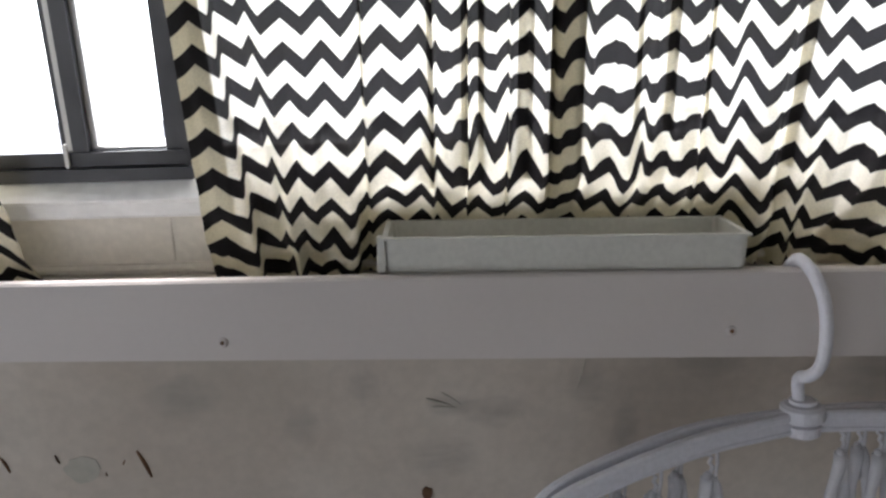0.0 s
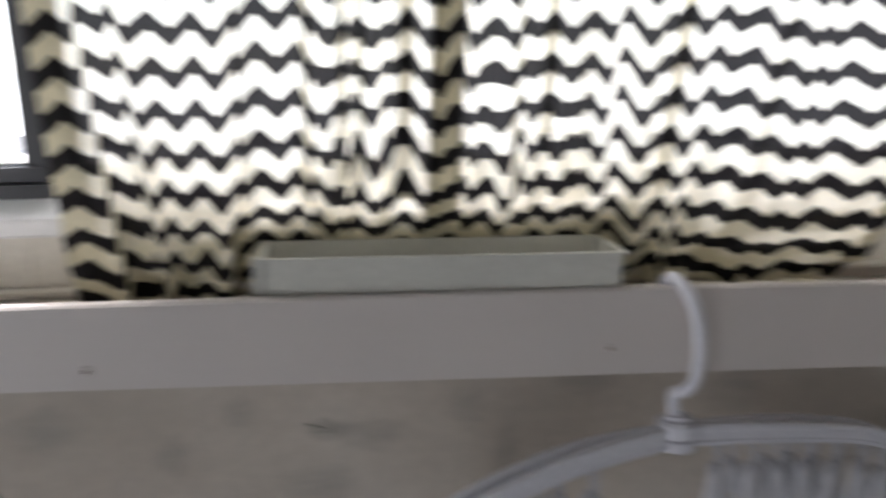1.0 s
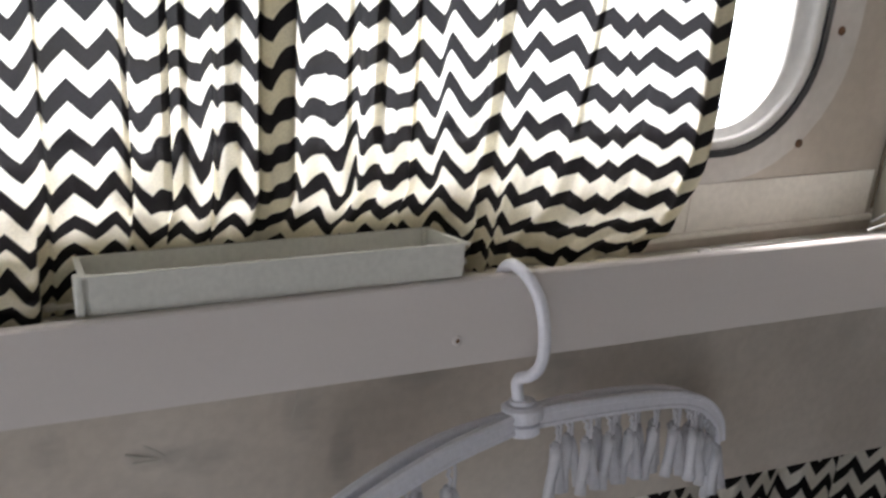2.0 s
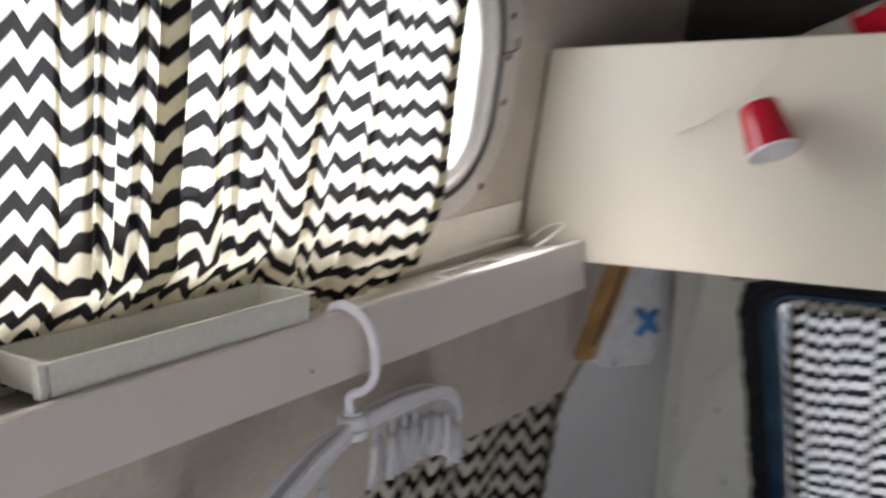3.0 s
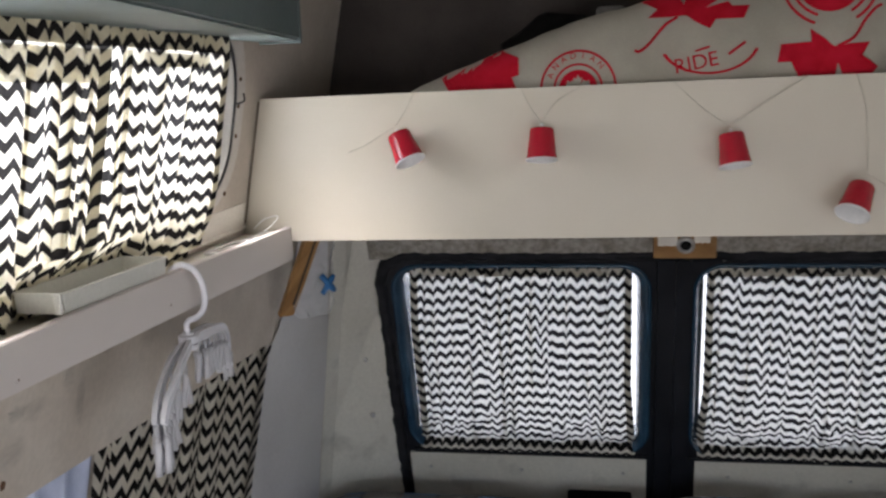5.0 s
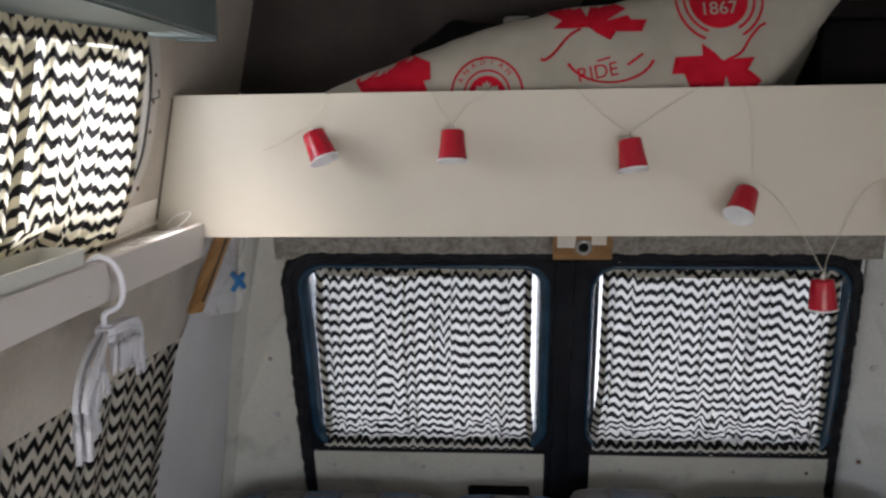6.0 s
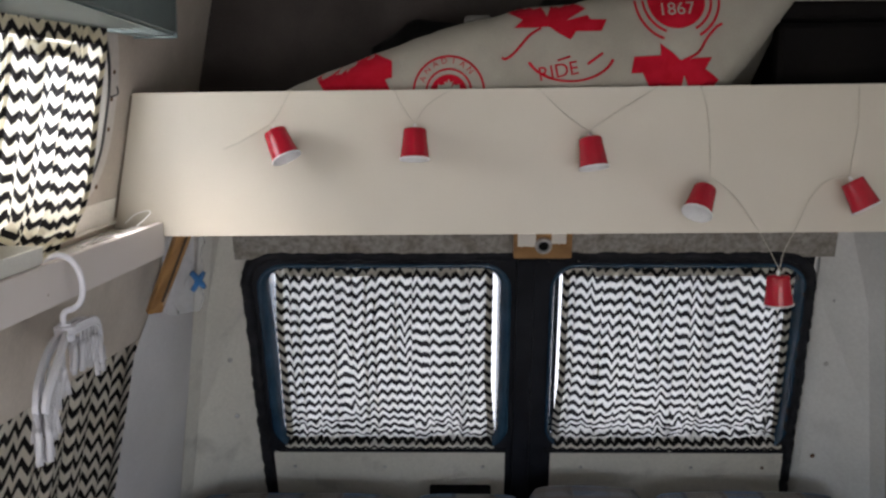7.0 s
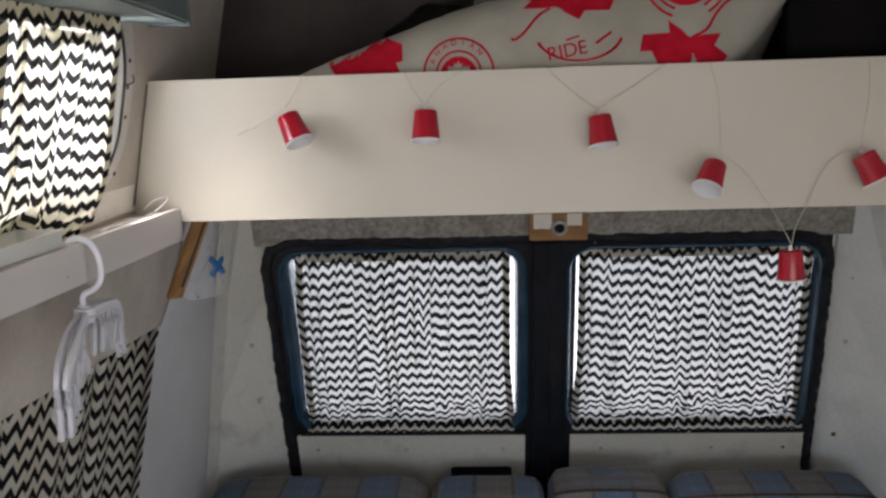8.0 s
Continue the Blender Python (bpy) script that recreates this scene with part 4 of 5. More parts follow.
bm = bmesh.new()
rows = []
for k in range(22):
    x = -1.3 + (0.806 + 1.3) * k / 21
    t, l = board_at(x, True), board_at(x, False)
    rows.append([Vector((x, y, z)) for y, z in ((0.85, l), (0.8495, (t + l) / 2), (0.85, t - 0.0015), (0.8515, t), (0.8585, t), (0.86, t - 0.0015), (0.86, l))])
bm = strip(rows)
bm.verts.ensure_lookup_table()
bm.faces.new([bm.verts[k] for k in range(7)])
bm.faces.new([bm.verts[-k] for k in range(1, 8)])
board = part("front_board", bm, "board", ledge, "white painted front board with screws")
on_board = lambda a, b, off=0.0: Vector((a, 0.8497 - off, b))
for sx, sz in ((0.071, 1.379), (0.366, 1.376), (-0.30, 1.382), (-0.70, 1.384)):
    washer = part("screw", screw_bm(on_board, sx, sz, -0.0006, 0.0032), "board", board, "painted screw with a dark socket", smooth=True)
    part("socket", screw_bm(on_board, sx, sz, 0.0006, 0.0016), "rust", washer, smooth=True)
part("back_bead", tube([on_left(-1.2, 1.4150, 0.003), on_left(0.80, 1.403, 0.003)], 0.003, 8), "ledge", ledge)
slot = rounded(0.60, 0.70, 0.872, 0.905, 0.01, 4)
on_ledge = lambda a, b, off=0.0: Vector((a, b, 1.4125 - 0.0125 * a / 0.8 - 0.010 + off))
part("cut_out", ring(rounded(0.592, 0.708, 0.866, 0.911, 0.013, 4), slot, on_ledge, 0.0002, 0.004), "alu", ledge, "pale rim of a recess in the ledge")
part("cut_out_base", plate(slot, on_ledge, 0.0002, 0.0012), "felt", ledge)
part("trim_strip", box(0.715, 0.80, 0.872, 0.90, 1.3915, 1.3955, 0.0015), "alu", ledge)
cable = thing("cable", label="thin white cable lying on the ledge end", category="cable")
part("cord", tube(spline([(0.725, 0.866, 1.4065), (0.75, 0.863, 1.412), (0.775, 0.861, 1.420), (0.797, 0.872, 1.421), (0.795, 0.892, 1.415), (0.77, 0.90, 1.404)], 8), 0.0010, 8), "white", cable, smooth=True)

# tray with flared thin walls
tray = thing("tray", label="long narrow white plastic tray on the ledge", category="tray")


def tray_loop(d, z):
    f = 0.0012 * (z - 1.412) / 0.02
    return [Vector(p) for p in ((0.166 - f + d, 0.8595 - f + d, z), (0.3745 + f - d, 0.8550 - f + d, z), (0.3760 + f - d, 0.911 + f - d, z), (0.168 - f + d, 0.913 + f - d, z))]


bm = strip([tray_loop(0.0, 1.4128), tray_loop(0.0, 1.4322), tray_loop(-0.0012, 1.4322), tray_loop(-0.0012, 1.4336), tray_loop(0.0022, 1.4336), tray_loop(0.0022, 1.4155)])
bm.verts.ensure_lookup_table()
bm.faces.new([bm.verts[k] for k in range(4)])
bm.faces.new([bm.verts[-k] for k in range(1, 5)])
bmesh.ops.bevel(bm, geom=[e for e in bm.edges if abs((e.verts[0].co - e.verts[1].co).z) > 0.008], offset=0.0025, segments=2, affect="EDGES")
for v in bm.verts:
    v.co.z += board_at(v.co.x, True) + 0.0003 - 1.4128
part("body", bm, "tray", tray)
part("end_clip", box(0.1608, 0.1655, 0.8585, 0.8665, 1.4148, 1.4358, 0.001), "tray", tray)

# ---- clip hanger ----
hanger = thing("clip_hanger", label="white plastic drying hanger with hanging clips on the front board", category="hanger")
HUB = Vector((0.412, 0.852, 1.322))
axis = Vector((0.983, 0.183, 0)).normalized()
cross = Vector((-axis.y, axis.x, 0))
hook = spline([(0.404, 0.867, 1.400), (0.404, 0.8645, 1.4085), (0.405, 0.857, 1.4155), (0.4055, 0.848, 1.4165), (0.408, 0.837, 1.4105), (0.411, 0.830, 1.398), (0.412, 0.827, 1.383), (0.4118, 0.8272, 1.368), (0.4105, 0.8305, 1.3575), (0.4082, 0.838, 1.3505), (0.4075, 0.846, 1.3475), (0.4078, 0.8505, 1.3435), (0.4085, 0.852, 1.337), (0.4110, 0.852, 1.323)], 5)
part("hook", tube(hook, 0.0038, 10), "hanger", hanger, smooth=True)


def disc(c, r, h, n=20):
    bm = bmesh.new()
    loops = [[bm.verts.new(c + Vector((math.cos(2 * math.pi * k / n) * rr, math.sin(2 * math.pi * k / n) * rr, z))) for k in range(n)] for rr, z in ((r * 0.85, 0), (r, h * 0.15), (r, h * 0.85), (r * 0.8, h))]
    for a, b in zip(loops, loops[1:]):
        for k in range(n):
            bm.faces.new((a[k], a[(k + 1) % n], b[(k + 1) % n], b[k]))
    bm.faces.new(loops[0][::-1])
    bm.faces.new(loops[-1])
    return bm


part("hub", merge(disc(HUB + Vector((0, 0, -0.0135)), 0.0112, 0.0082), disc(HUB + Vector((0, 0, -0.0045)), 0.0132, 0.0105), disc(HUB + Vector((0, 0, 0.0062)), 0.0080, 0.003)), "hanger", hanger, smooth=False)
ARM_R = [(0.0, 0.0), (0.045, -0.003), (0.10, -0.010), (0.145, -0.019), (0.175, -0.032), (0.194, -0.050), (0.198, -0.068)]
ARM_L = [(0.0, 0.0), (-0.058, -0.002), (-0.10, -0.009), (-0.14, -0.020), (-0.16, -0.028), (-0.172, -0.038), (-0.177, -0.046)]


def arm_point(profile, k, side):
    pts = spline([(a, 0, b) for a, b in profile], 8)
    p = pts[min(len(pts) - 1, int(k * (len(pts) - 1) + 0.5))]
    spread = 0.012 * math.sin(math.pi * min(1.0, abs(p.x) / 0.21)) ** 0.6 if p.x else 0
    way = axis if p.x > 0 else Vector((0.972, 0.235, 0)).normalized()
    return HUB + way * p.x + cross * side * spread + Vector((0, 0, p.z))


ARM_SECTION = ((0.0035, 0.003), (0.0052, 0.0015), (0.0052, -0.0012), (0.0036, -0.002), (0.0036, -0.0075), (0.0050, -0.0085), (0.0046, -0.0105), (0.003, -0.0112))


def arm_bm(profile, at):
    """A ribbed channel swept along one of the two rails of an arm."""
    section = list(ARM_SECTION) + [(-y, z) for y, z in reversed(ARM_SECTION)]
    pts = [arm_point(profile, k / 32, at) for k in range(33)]
    loops = []
    for k, p in enumerate(pts):
        way = (pts[min(k + 1, 32)] - pts[max(k - 1, 0)]).normalized()
        side = Vector((-way.y, way.x, 0)).normalized()
        up = side.cross(way) if side.cross(way).z > 0 else way.cross(side)
        taper = 1.0 - 0.25 * k / 32
        loops.append([p + side * (y * 0.6) + up * (z * taper) for y, z in section])
    bm = strip(loops)
    bm.verts.ensure_lookup_table()
    n = len(section)
    bm.faces.new([bm.verts[k] for k in range(n)])
    bm.faces.new([bm.verts[-k] for k in range(1, n + 1)])
    bmesh.ops.recalc_face_normals(bm, faces=bm.faces)
    return bm


for profile in (ARM_R, ARM_L):
    for at in (-0.6, 0.6):
        part("arm", arm_bm(profile, at), "hanger", hanger)


def clip_bm(c, turn, length=0.052):
    """A small peg: a notched flat hook, a round head and two flaring legs, hanging from c."""
    r = Matrix.Rotation(turn, 3, "Z")
    q = lambda x, y, z: c + r @ Vector((x, y, z))
    hook_back = tube([q(-0.0024, 0, -0.0008), q(0.0012, 0, 0.0004), q(0.0026, 0, -0.0012), q(0.0028, 0, -0.008), q(0.0022, 0, -0.0165)], 0.0010, 6, flat=1.4)
    notch = tube([q(-0.0024, 0, -0.0008), q(-0.0024, 0, -0.0036), q(0.0002, 0, -0.0050), q(-0.0012, 0, -0.0080), q(0.0006, 0, -0.0108), q(-0.0008, 0, -0.0160)], 0.0009, 6, flat=1.4)
    head = tube([q(-0.0016, 0, -0.0138), q(-0.0016, 0, -0.0150), q(-0.0016, 0, -0.0190)], 0.0030, 8, radii=[0.0016, 0.0030, 0.0030], flat=0.7)
    legs = []
    for k in (-1, 1):
        legs.append(tube([q(-0.0012 + k * 0.0008, k * 0.0006, -0.017), q(k * 0.0024, k * 0.0010, -0.024), q(k * 0.0036, k * 0.0008, -0.032), q(k * 0.0050, k * 0.0002, -0.040), q(k * 0.0062, 0, -length)], 0.0024, 6, radii=[0.0026, 0.0026, 0.0024, 0.0022, 0.0026], flat=1.5))
    web = tube([q(0, 0, -0.021), q(0, 0, -0.030), q(0, 0, -0.037)], 0.0030, 6, flat=0.35)
    return merge(hook_back, notch, head, web, *legs)


clip_me = None
for profile, ks in ((ARM_R, (0.14, 0.21, 0.28, 0.35, 0.43, 0.51, 0.59, 0.67, 0.75, 0.83)), (ARM_L, (0.22, 0.36, 0.48, 0.56, 0.64, 0.72, 0.80, 0.87))):
    for k in ks:
        for side in (-1, 1):
            at = arm_point(profile, min(1, k + 0.03 * side), side * 0.6) + Vector((0, 0, -0.0085))
            if clip_me is None:
                ob = part("clip", clip_bm(Vector((0, 0, 0)), 0.0), "clip", hanger, "translucent white plastic peg", smooth=True)
                clip_me = ob.data
            else:
                ob = new("clip", clip_me)
                ob.parent = hanger
            ob.matrix_basis = Matrix.Translation(at) @ Matrix.Rotation(0.2 + random.uniform(-0.35, 0.35), 4, "Z") @ Matrix.Rotation(random.uniform(-0.12, 0.12), 4, "X") @ Matrix.Diagonal((1.15, 1.15, 1.02, 1))

# ---- overhead shelf ----
shelf = thing("overhead_shelf", label="cream painted overhead shelf with a deep front board above the rear doors", category="shelf", kind="structure")
edge = lambda z: 0.98 - 0.196 * (z - 1.148) - 0.003
front = [(edge(1.379), 1.379), (-0.60, 1.386), (-0.55, 1.618), (edge(1.607), 1.607)]
bm = plate(front, on_shelf, -0.016, 0.0)
bmesh.ops.bevel(bm, geom=[e for e in bm.edges if abs(e.verts[0].co.x - e.verts[1].co.x) < 1e-4 and e.verts[0].co.x < 0.81 and len(e.link_faces) == 2], offset=0.0012, segments=2, affect="EDGES")
part("front_board", bm, "shelf", shelf)
part("shelf_floor", box(0.8205, 1.44, -0.59, 0.93, 1.386, 1.40), "board", shelf)
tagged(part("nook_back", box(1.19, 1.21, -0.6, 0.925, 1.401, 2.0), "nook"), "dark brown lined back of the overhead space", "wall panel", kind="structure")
# Brown bead: the soft corner shadow between shelf and lining, put into colour.
tagged(part("corner_shadow_bead", tube([on_left(0.8, 1.41, 0.003), on_left(0.8, 1.605, 0.002)], 0.0015, 6), "corner_shadow"), "thin brown bead coloured as the shadow line where shelf meets lining", "trim", kind="structure")

cab = thing("overhead_cabinet", label="blue-grey painted overhead cabinet along the side wall", category="cabinet")
CAB_SPLAY = 0.13  # the cabinet grows deeper towards the front of the van


def cab_front(x):
    return 0.797 + CAB_SPLAY * (x - 0.76)


def cab_slab(x0, x1, near, far, z0, z1, bevel):
    """A slab whose front follows the splayed face; near and far are distances behind it, far None for the wall side."""
    pts = [(x0, cab_front(x0) + near), (x1, cab_front(x1) + near), (x1, 0.862 if far is None else cab_front(x1) + far), (x0, 0.862 if far is None else cab_front(x0) + far)]
    bm = plate(pts, lambda a, b, off: Vector((a, b, off)), z0, z1)
    bmesh.ops.bevel(bm, geom=list(bm.edges), offset=bevel, segments=2, affect="EDGES")
    return bm


part("body", cab_slab(-1.4, 0.752, 0.0068, None, 1.694, 1.995, 0.002), "cab", cab)
part("end_panel", box(0.7525, 0.7595, 0.797, 0.864, 1.690, 1.995, 0.0015), "cab", cab)
for k in range(3):
    x0 = -1.38 + 0.71 * k
    door = part("cabinet_door", cab_slab(x0, x0 + 0.70, 0.0, 0.0064, 1.697, 1.99, 0.0015), "cab", cab)
    part("knob", box(x0 + 0.33, x0 + 0.37, cab_front(x0 + 0.35) - 0.012, cab_front(x0 + 0.35) - 0.003, 1.83, 1.84, 0.002), "steel", door)

# ---- pillow and bags above the shelf ----
from mathutils.bvhtree import BVHTree


PILLOW_TOP = ((0.72, 1.580), (0.64, 1.622), (0.48, 1.684), (0.385, 1.713), (0.30, 1.741), (0.22, 1.758), (0.10, 1.778), (0.0, 1.798), (-0.12, 1.815), (-0.30, 1.815))


def pillow_top(y):
    for (ya, za), (yb, zb) in zip(PILLOW_TOP, PILLOW_TOP[1:]):
        if y >= yb:
            return za + (zb - za) * (ya - y) / (ya - yb)
    return PILLOW_TOP[-1][1]


def pillow_point(s, a):
    y = 0.70 - 0.77 * s
    end = min(1.0, s / 0.12) * min(1.0, (1 - s) / 0.10)
    puff = math.sqrt(max(0.0, 1 - (1 - end) ** 2))
    zt, zb = pillow_top(y), 1.405
    cz, rz = (zt + zb) / 2, (zt - zb) / 2 * (0.55 + 0.45 * puff if s > 0.5 else 1)
    z = cz + rz * math.copysign(abs(math.sin(a)) ** 0.85, math.sin(a))
    x = 0.925 - (0.012 + 0.085 * puff) * math.copysign(abs(math.cos(a)) ** 0.8, math.cos(a))
    y -= 0.82 * max(0.0, z - 1.60) * max(0.0, s - 0.4) / 0.6
    wob = noise.noise(Vector((y * 9, z * 9, 1.0))) * 0.006 + noise.noise(Vector((y * 22, z * 14, 2.0))) * 0.003 - 0.007 * max(0.0, noise.noise(Vector((y * 14 + z * 9, z * 5 - y * 4, 7.0)))) ** 0.6
    return Vector((x + wob, y, z + wob))


bm = bmesh.new()
NS, NA = 70, 40
rows = [[bm.verts.new(pillow_point(s / NS, 2 * math.pi * k / NA)) for k in range(NA)] for s in range(NS + 1)]
for a, b in zip(rows, rows[1:]):
    for k in range(NA):
        bm.faces.new((a[k], a[(k + 1) % NA], b[(k + 1) % NA], b[k]))
bm.faces.new(rows[0][::-1])
bm.faces.new(rows[-1])
pillow = thing("pillow", label="cream cotton pillow printed with red maple leaves and badges", category="pillow")
tree_bvh = BVHTree.FromBMesh(bm)
part("cover", bm, "pillow", pillow, smooth=True)
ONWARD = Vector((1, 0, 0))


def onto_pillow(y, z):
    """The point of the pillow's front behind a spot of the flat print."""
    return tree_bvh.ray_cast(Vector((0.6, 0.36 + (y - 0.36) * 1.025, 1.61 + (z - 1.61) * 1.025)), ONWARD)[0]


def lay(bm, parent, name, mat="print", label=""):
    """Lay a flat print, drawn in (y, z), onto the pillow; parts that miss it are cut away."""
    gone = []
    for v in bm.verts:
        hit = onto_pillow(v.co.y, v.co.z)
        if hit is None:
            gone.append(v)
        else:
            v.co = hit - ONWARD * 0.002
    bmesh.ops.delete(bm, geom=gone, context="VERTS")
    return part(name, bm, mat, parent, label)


def flat_poly(points, cuts=7):
    bm = bmesh.new()
    f = bm.faces.new([bm.verts.new((0, y, z)) for y, z in points])
    bmesh.ops.triangulate(bm, faces=[f])
    bmesh.ops.subdivide_edges(bm, edges=list(bm.edges), cuts=cuts, use_grid_fill=True)
    return bm


def flat_arc(cy, cz, r, w, a0, a1, n=40, squash=1.0):
    bm = bmesh.new()
    prev = None
    for k in range(n + 1):
        t = radians(a0 + (a1 - a0) * k / n)
        row = [bm.verts.new((0, cy - math.cos(t) * q, cz + math.sin(t) * q * squash)) for q in (r - w / 2, r, r + w / 2)]
        if prev:
            for m in range(2):
                bm.faces.new((prev[m], prev[m + 1], row[m + 1], row[m]))
        prev = row
    return bm


def flat_disc(cy, cz, r, n=32):
    return merge(*[flat_arc(cy, cz, r * (k + 0.5) / 5, r / 5, 0, 360, n) for k in range(5)])


LEAF = ((0, 1.0), (0.14, 0.64), (0.35, 0.80), (0.21, 0.20), (0.48, 0.56), (0.56, 0.40), (0.90, 0.54), (0.74, 0.20), (1.0, 0.06), (0.46, -0.18), (0.60, -0.50), (0.24, -0.34), (0.04, -0.20))


def leaf(cy, cz, size, turn, squash=1.0):
    full = [(a, b) for a, b in LEAF] + [(-a, b) for a, b in reversed(LEAF) if a > 0]
    c, s = math.cos(radians(turn)), math.sin(radians(turn))
    return flat_poly([(cy - (a * c - b * s) * size, cz + (a * s + b * c) * size * squash) for a, b in full])


def stalk(points, w=0.004):
    bm = bmesh.new()
    pts = spline([(0, y, z) for y, z in points], 6)
    prev = None
    for i, p in enumerate(pts):
        d = (pts[min(i + 1, len(pts) - 1)] - pts[max(i - 1, 0)]).normalized()
        nrm = Vector((0, -d.z, d.y)) * w / 2
        row = [bm.verts.new(p - nrm), bm.verts.new(p + nrm)]
        if prev:
            bm.faces.new((prev[0], prev[1], row[1], row[0]))
        prev = row
    return bm


def letter_bm(text, size):
    cu = bpy.data.curves.new("letters", "FONT")
    cu.body, cu.size, cu.align_x, cu.align_y = text, size, "CENTER", "CENTER"
    ob = bpy.data.objects.new("letters", cu)
    scene.collection.objects.link(ob)
    me = bpy.data.meshes.new_from_object(ob.evaluated_get(bpy.context.evaluated_depsgraph_get()))
    bm = bmesh.new()
    bm.from_mesh(me)
    bpy.data.objects.remove(ob)
    bpy.data.curves.remove(cu)
    bmesh.ops.triangulate(bm, faces=list(bm.faces))
    return bm


def lettering(text, size, cy, cz, turn=0.0):
    bm = letter_bm(text, size)
    c, s = math.cos(radians(turn)), math.sin(radians(turn))
    for v in bm.verts:
        a, b = v.co.x, v.co.y
        v.co = Vector((0, cy - (a * c - b * s), cz + (a * s + b * c)))
    return bm


for cy, cz, size, turn, sq in ((0.545, 1.622, 0.082, -58, 0.8), (0.222, 1.714, 0.080, -25, 0.48), (0.030, 1.645, 0.070, 160, 0.75)):
    lay(leaf(cy, cz, size, turn, sq), pillow, "leaf_print", label="red maple leaf print")
lay(stalk([(0.240, 1.706), (0.259, 1.694), (0.282, 1.668), (0.296, 1.658), (0.302, 1.660)]), pillow, "stalk_print")
lay(stalk([(0.022, 1.654), (0.0, 1.666), (-0.014, 1.688), (-0.028, 1.704), (-0.038, 1.710)]), pillow, "stalk_print")
lay(merge(flat_disc(-0.118, 1.806, 0.026), *[flat_arc(-0.118, 1.806, q, 0.004, 185, 355) for q in (0.036, 0.048)]), pillow, "badge_print", label="round red badge print")
lay(merge(flat_arc(0.385, 1.608, 0.055, 0.0035, -30, 210), flat_arc(0.385, 1.608, 0.035, 0.003, -30, 210), flat_disc(0.385, 1.606, 0.029)), pillow, "badge_print", label="round red badge print")
for k, ch in enumerate("ANADIAN"):
    ang = 160 - 20 * k
    lay(lettering(ch, 0.013, 0.385 - 0.043 * math.cos(radians(ang)), 1.613 + 0.043 * math.sin(radians(ang)), ang - 90), pillow, "letter_print")
lay(merge(flat_arc(0.196, 1.668, 0.068, 0.005, 200, 345, squash=0.66)), pillow, "arc_print")
lay(lettering("RIDE", 0.030, 0.215, 1.638, 10), pillow, "letter_print")
lay(stalk([(0.216, 1.655), (0.196, 1.661)], 0.003), pillow, "dash_print")
lay(stalk([(0.170, 1.649), (0.146, 1.666)], 0.004), pillow, "dash_print")
lay(flat_disc(0.030, 1.747, 0.044), pillow, "badge_print", label="round red badge print")
for r in (0.052, 0.064):
    lay(flat_arc(0.029, 1.748, r, 0.004, 180, 250), pillow, "arc_print")
    lay(flat_arc(0.029, 1.748, r, 0.004, 300, 365), pillow, "arc_print")
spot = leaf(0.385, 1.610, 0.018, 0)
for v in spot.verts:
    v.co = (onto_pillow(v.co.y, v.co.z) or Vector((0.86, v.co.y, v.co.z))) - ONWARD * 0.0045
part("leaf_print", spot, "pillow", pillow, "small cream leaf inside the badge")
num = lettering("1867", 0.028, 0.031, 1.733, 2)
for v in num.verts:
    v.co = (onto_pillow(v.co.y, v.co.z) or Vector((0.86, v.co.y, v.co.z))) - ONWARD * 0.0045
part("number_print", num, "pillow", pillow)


def lump(name, c, r, mat, label, category, seed, rough=0.12):
    bm = bmesh.new()
    bmesh.ops.create_icosphere(bm, subdivisions=4, radius=1)
    for v in bm.verts:
        d = v.co.copy()
        p = Vector([math.copysign(abs(q) ** 0.75, q) for q in d])
        k = 1 + rough * noise.noise(d * 2.2 + Vector((seed, 0, 0))) + 0.04 * noise.noise(d * 7 + Vector((seed, 3, 0)))
        v.co = Vector((c[0] + p.x * r[0] * k, c[1] + p.y * r[1] * k, max(c[2] + p.z * r[2] * k, 1.4005)))
    return tagged(part(name, bm, mat, smooth=True), label, category)


lump("duffel_bag", (1.10, 0.40, 1.56), (0.085, 0.15, 0.175), "bag", "black nylon bag behind the pillow", "bag", 1)
lump("black_coat", (1.11, 0.10, 1.60), (0.085, 0.16, 0.22), "bag", "black folded coat behind the pillow", "clothing", 5)
paper = thing("paper_bag", label="crumpled white paper bag between the dark bags", category="bag")
pb = box(1.00, 1.02, 0.315, 0.36, 1.402, 1.74, 0.006)
bmesh.ops.subdivide_edges(pb, edges=list(pb.edges), cuts=3, use_grid_fill=True)
for v in pb.verts:
    v.co += Vector((1, 1, 0)) * noise.noise(v.co * 40) * 0.006
part("sheet", pb, "paper", paper)
dark = thing("storage_box", label="dark brown storage box on the overhead shelf", category="box")
part("body", box(0.90, 1.18, -0.52, -0.155, 1.4005, 1.72, 0.012), "box", dark)
part("lid", box(0.893, 1.187, -0.527, -0.148, 1.7205, 1.752, 0.008), "box", dark)
rail = thing("rail", label="pale wooden strip lying on the dark storage box", category="strip")
part("strip", box(0.90, 0.93, -0.50, -0.12, 1.7525, 1.765, 0.003), "panel", rail)

# ---- string lights ----
garland = thing("string_lights", label="string of red party-cup lights hung along the shelf", category="string lights")


def revolve(profile, n=24):
    bm = bmesh.new()
    rows = [[bm.verts.new((r * math.cos(2 * math.pi * k / n), r * math.sin(2 * math.pi * k / n), z)) for k in range(n)] for r, z in profile]
    for a, b in zip(rows, rows[1:]):
        for k in range(n):
            bm.faces.new((a[k], a[(k + 1) % n], b[(k + 1) % n], b[k]))
    return bm


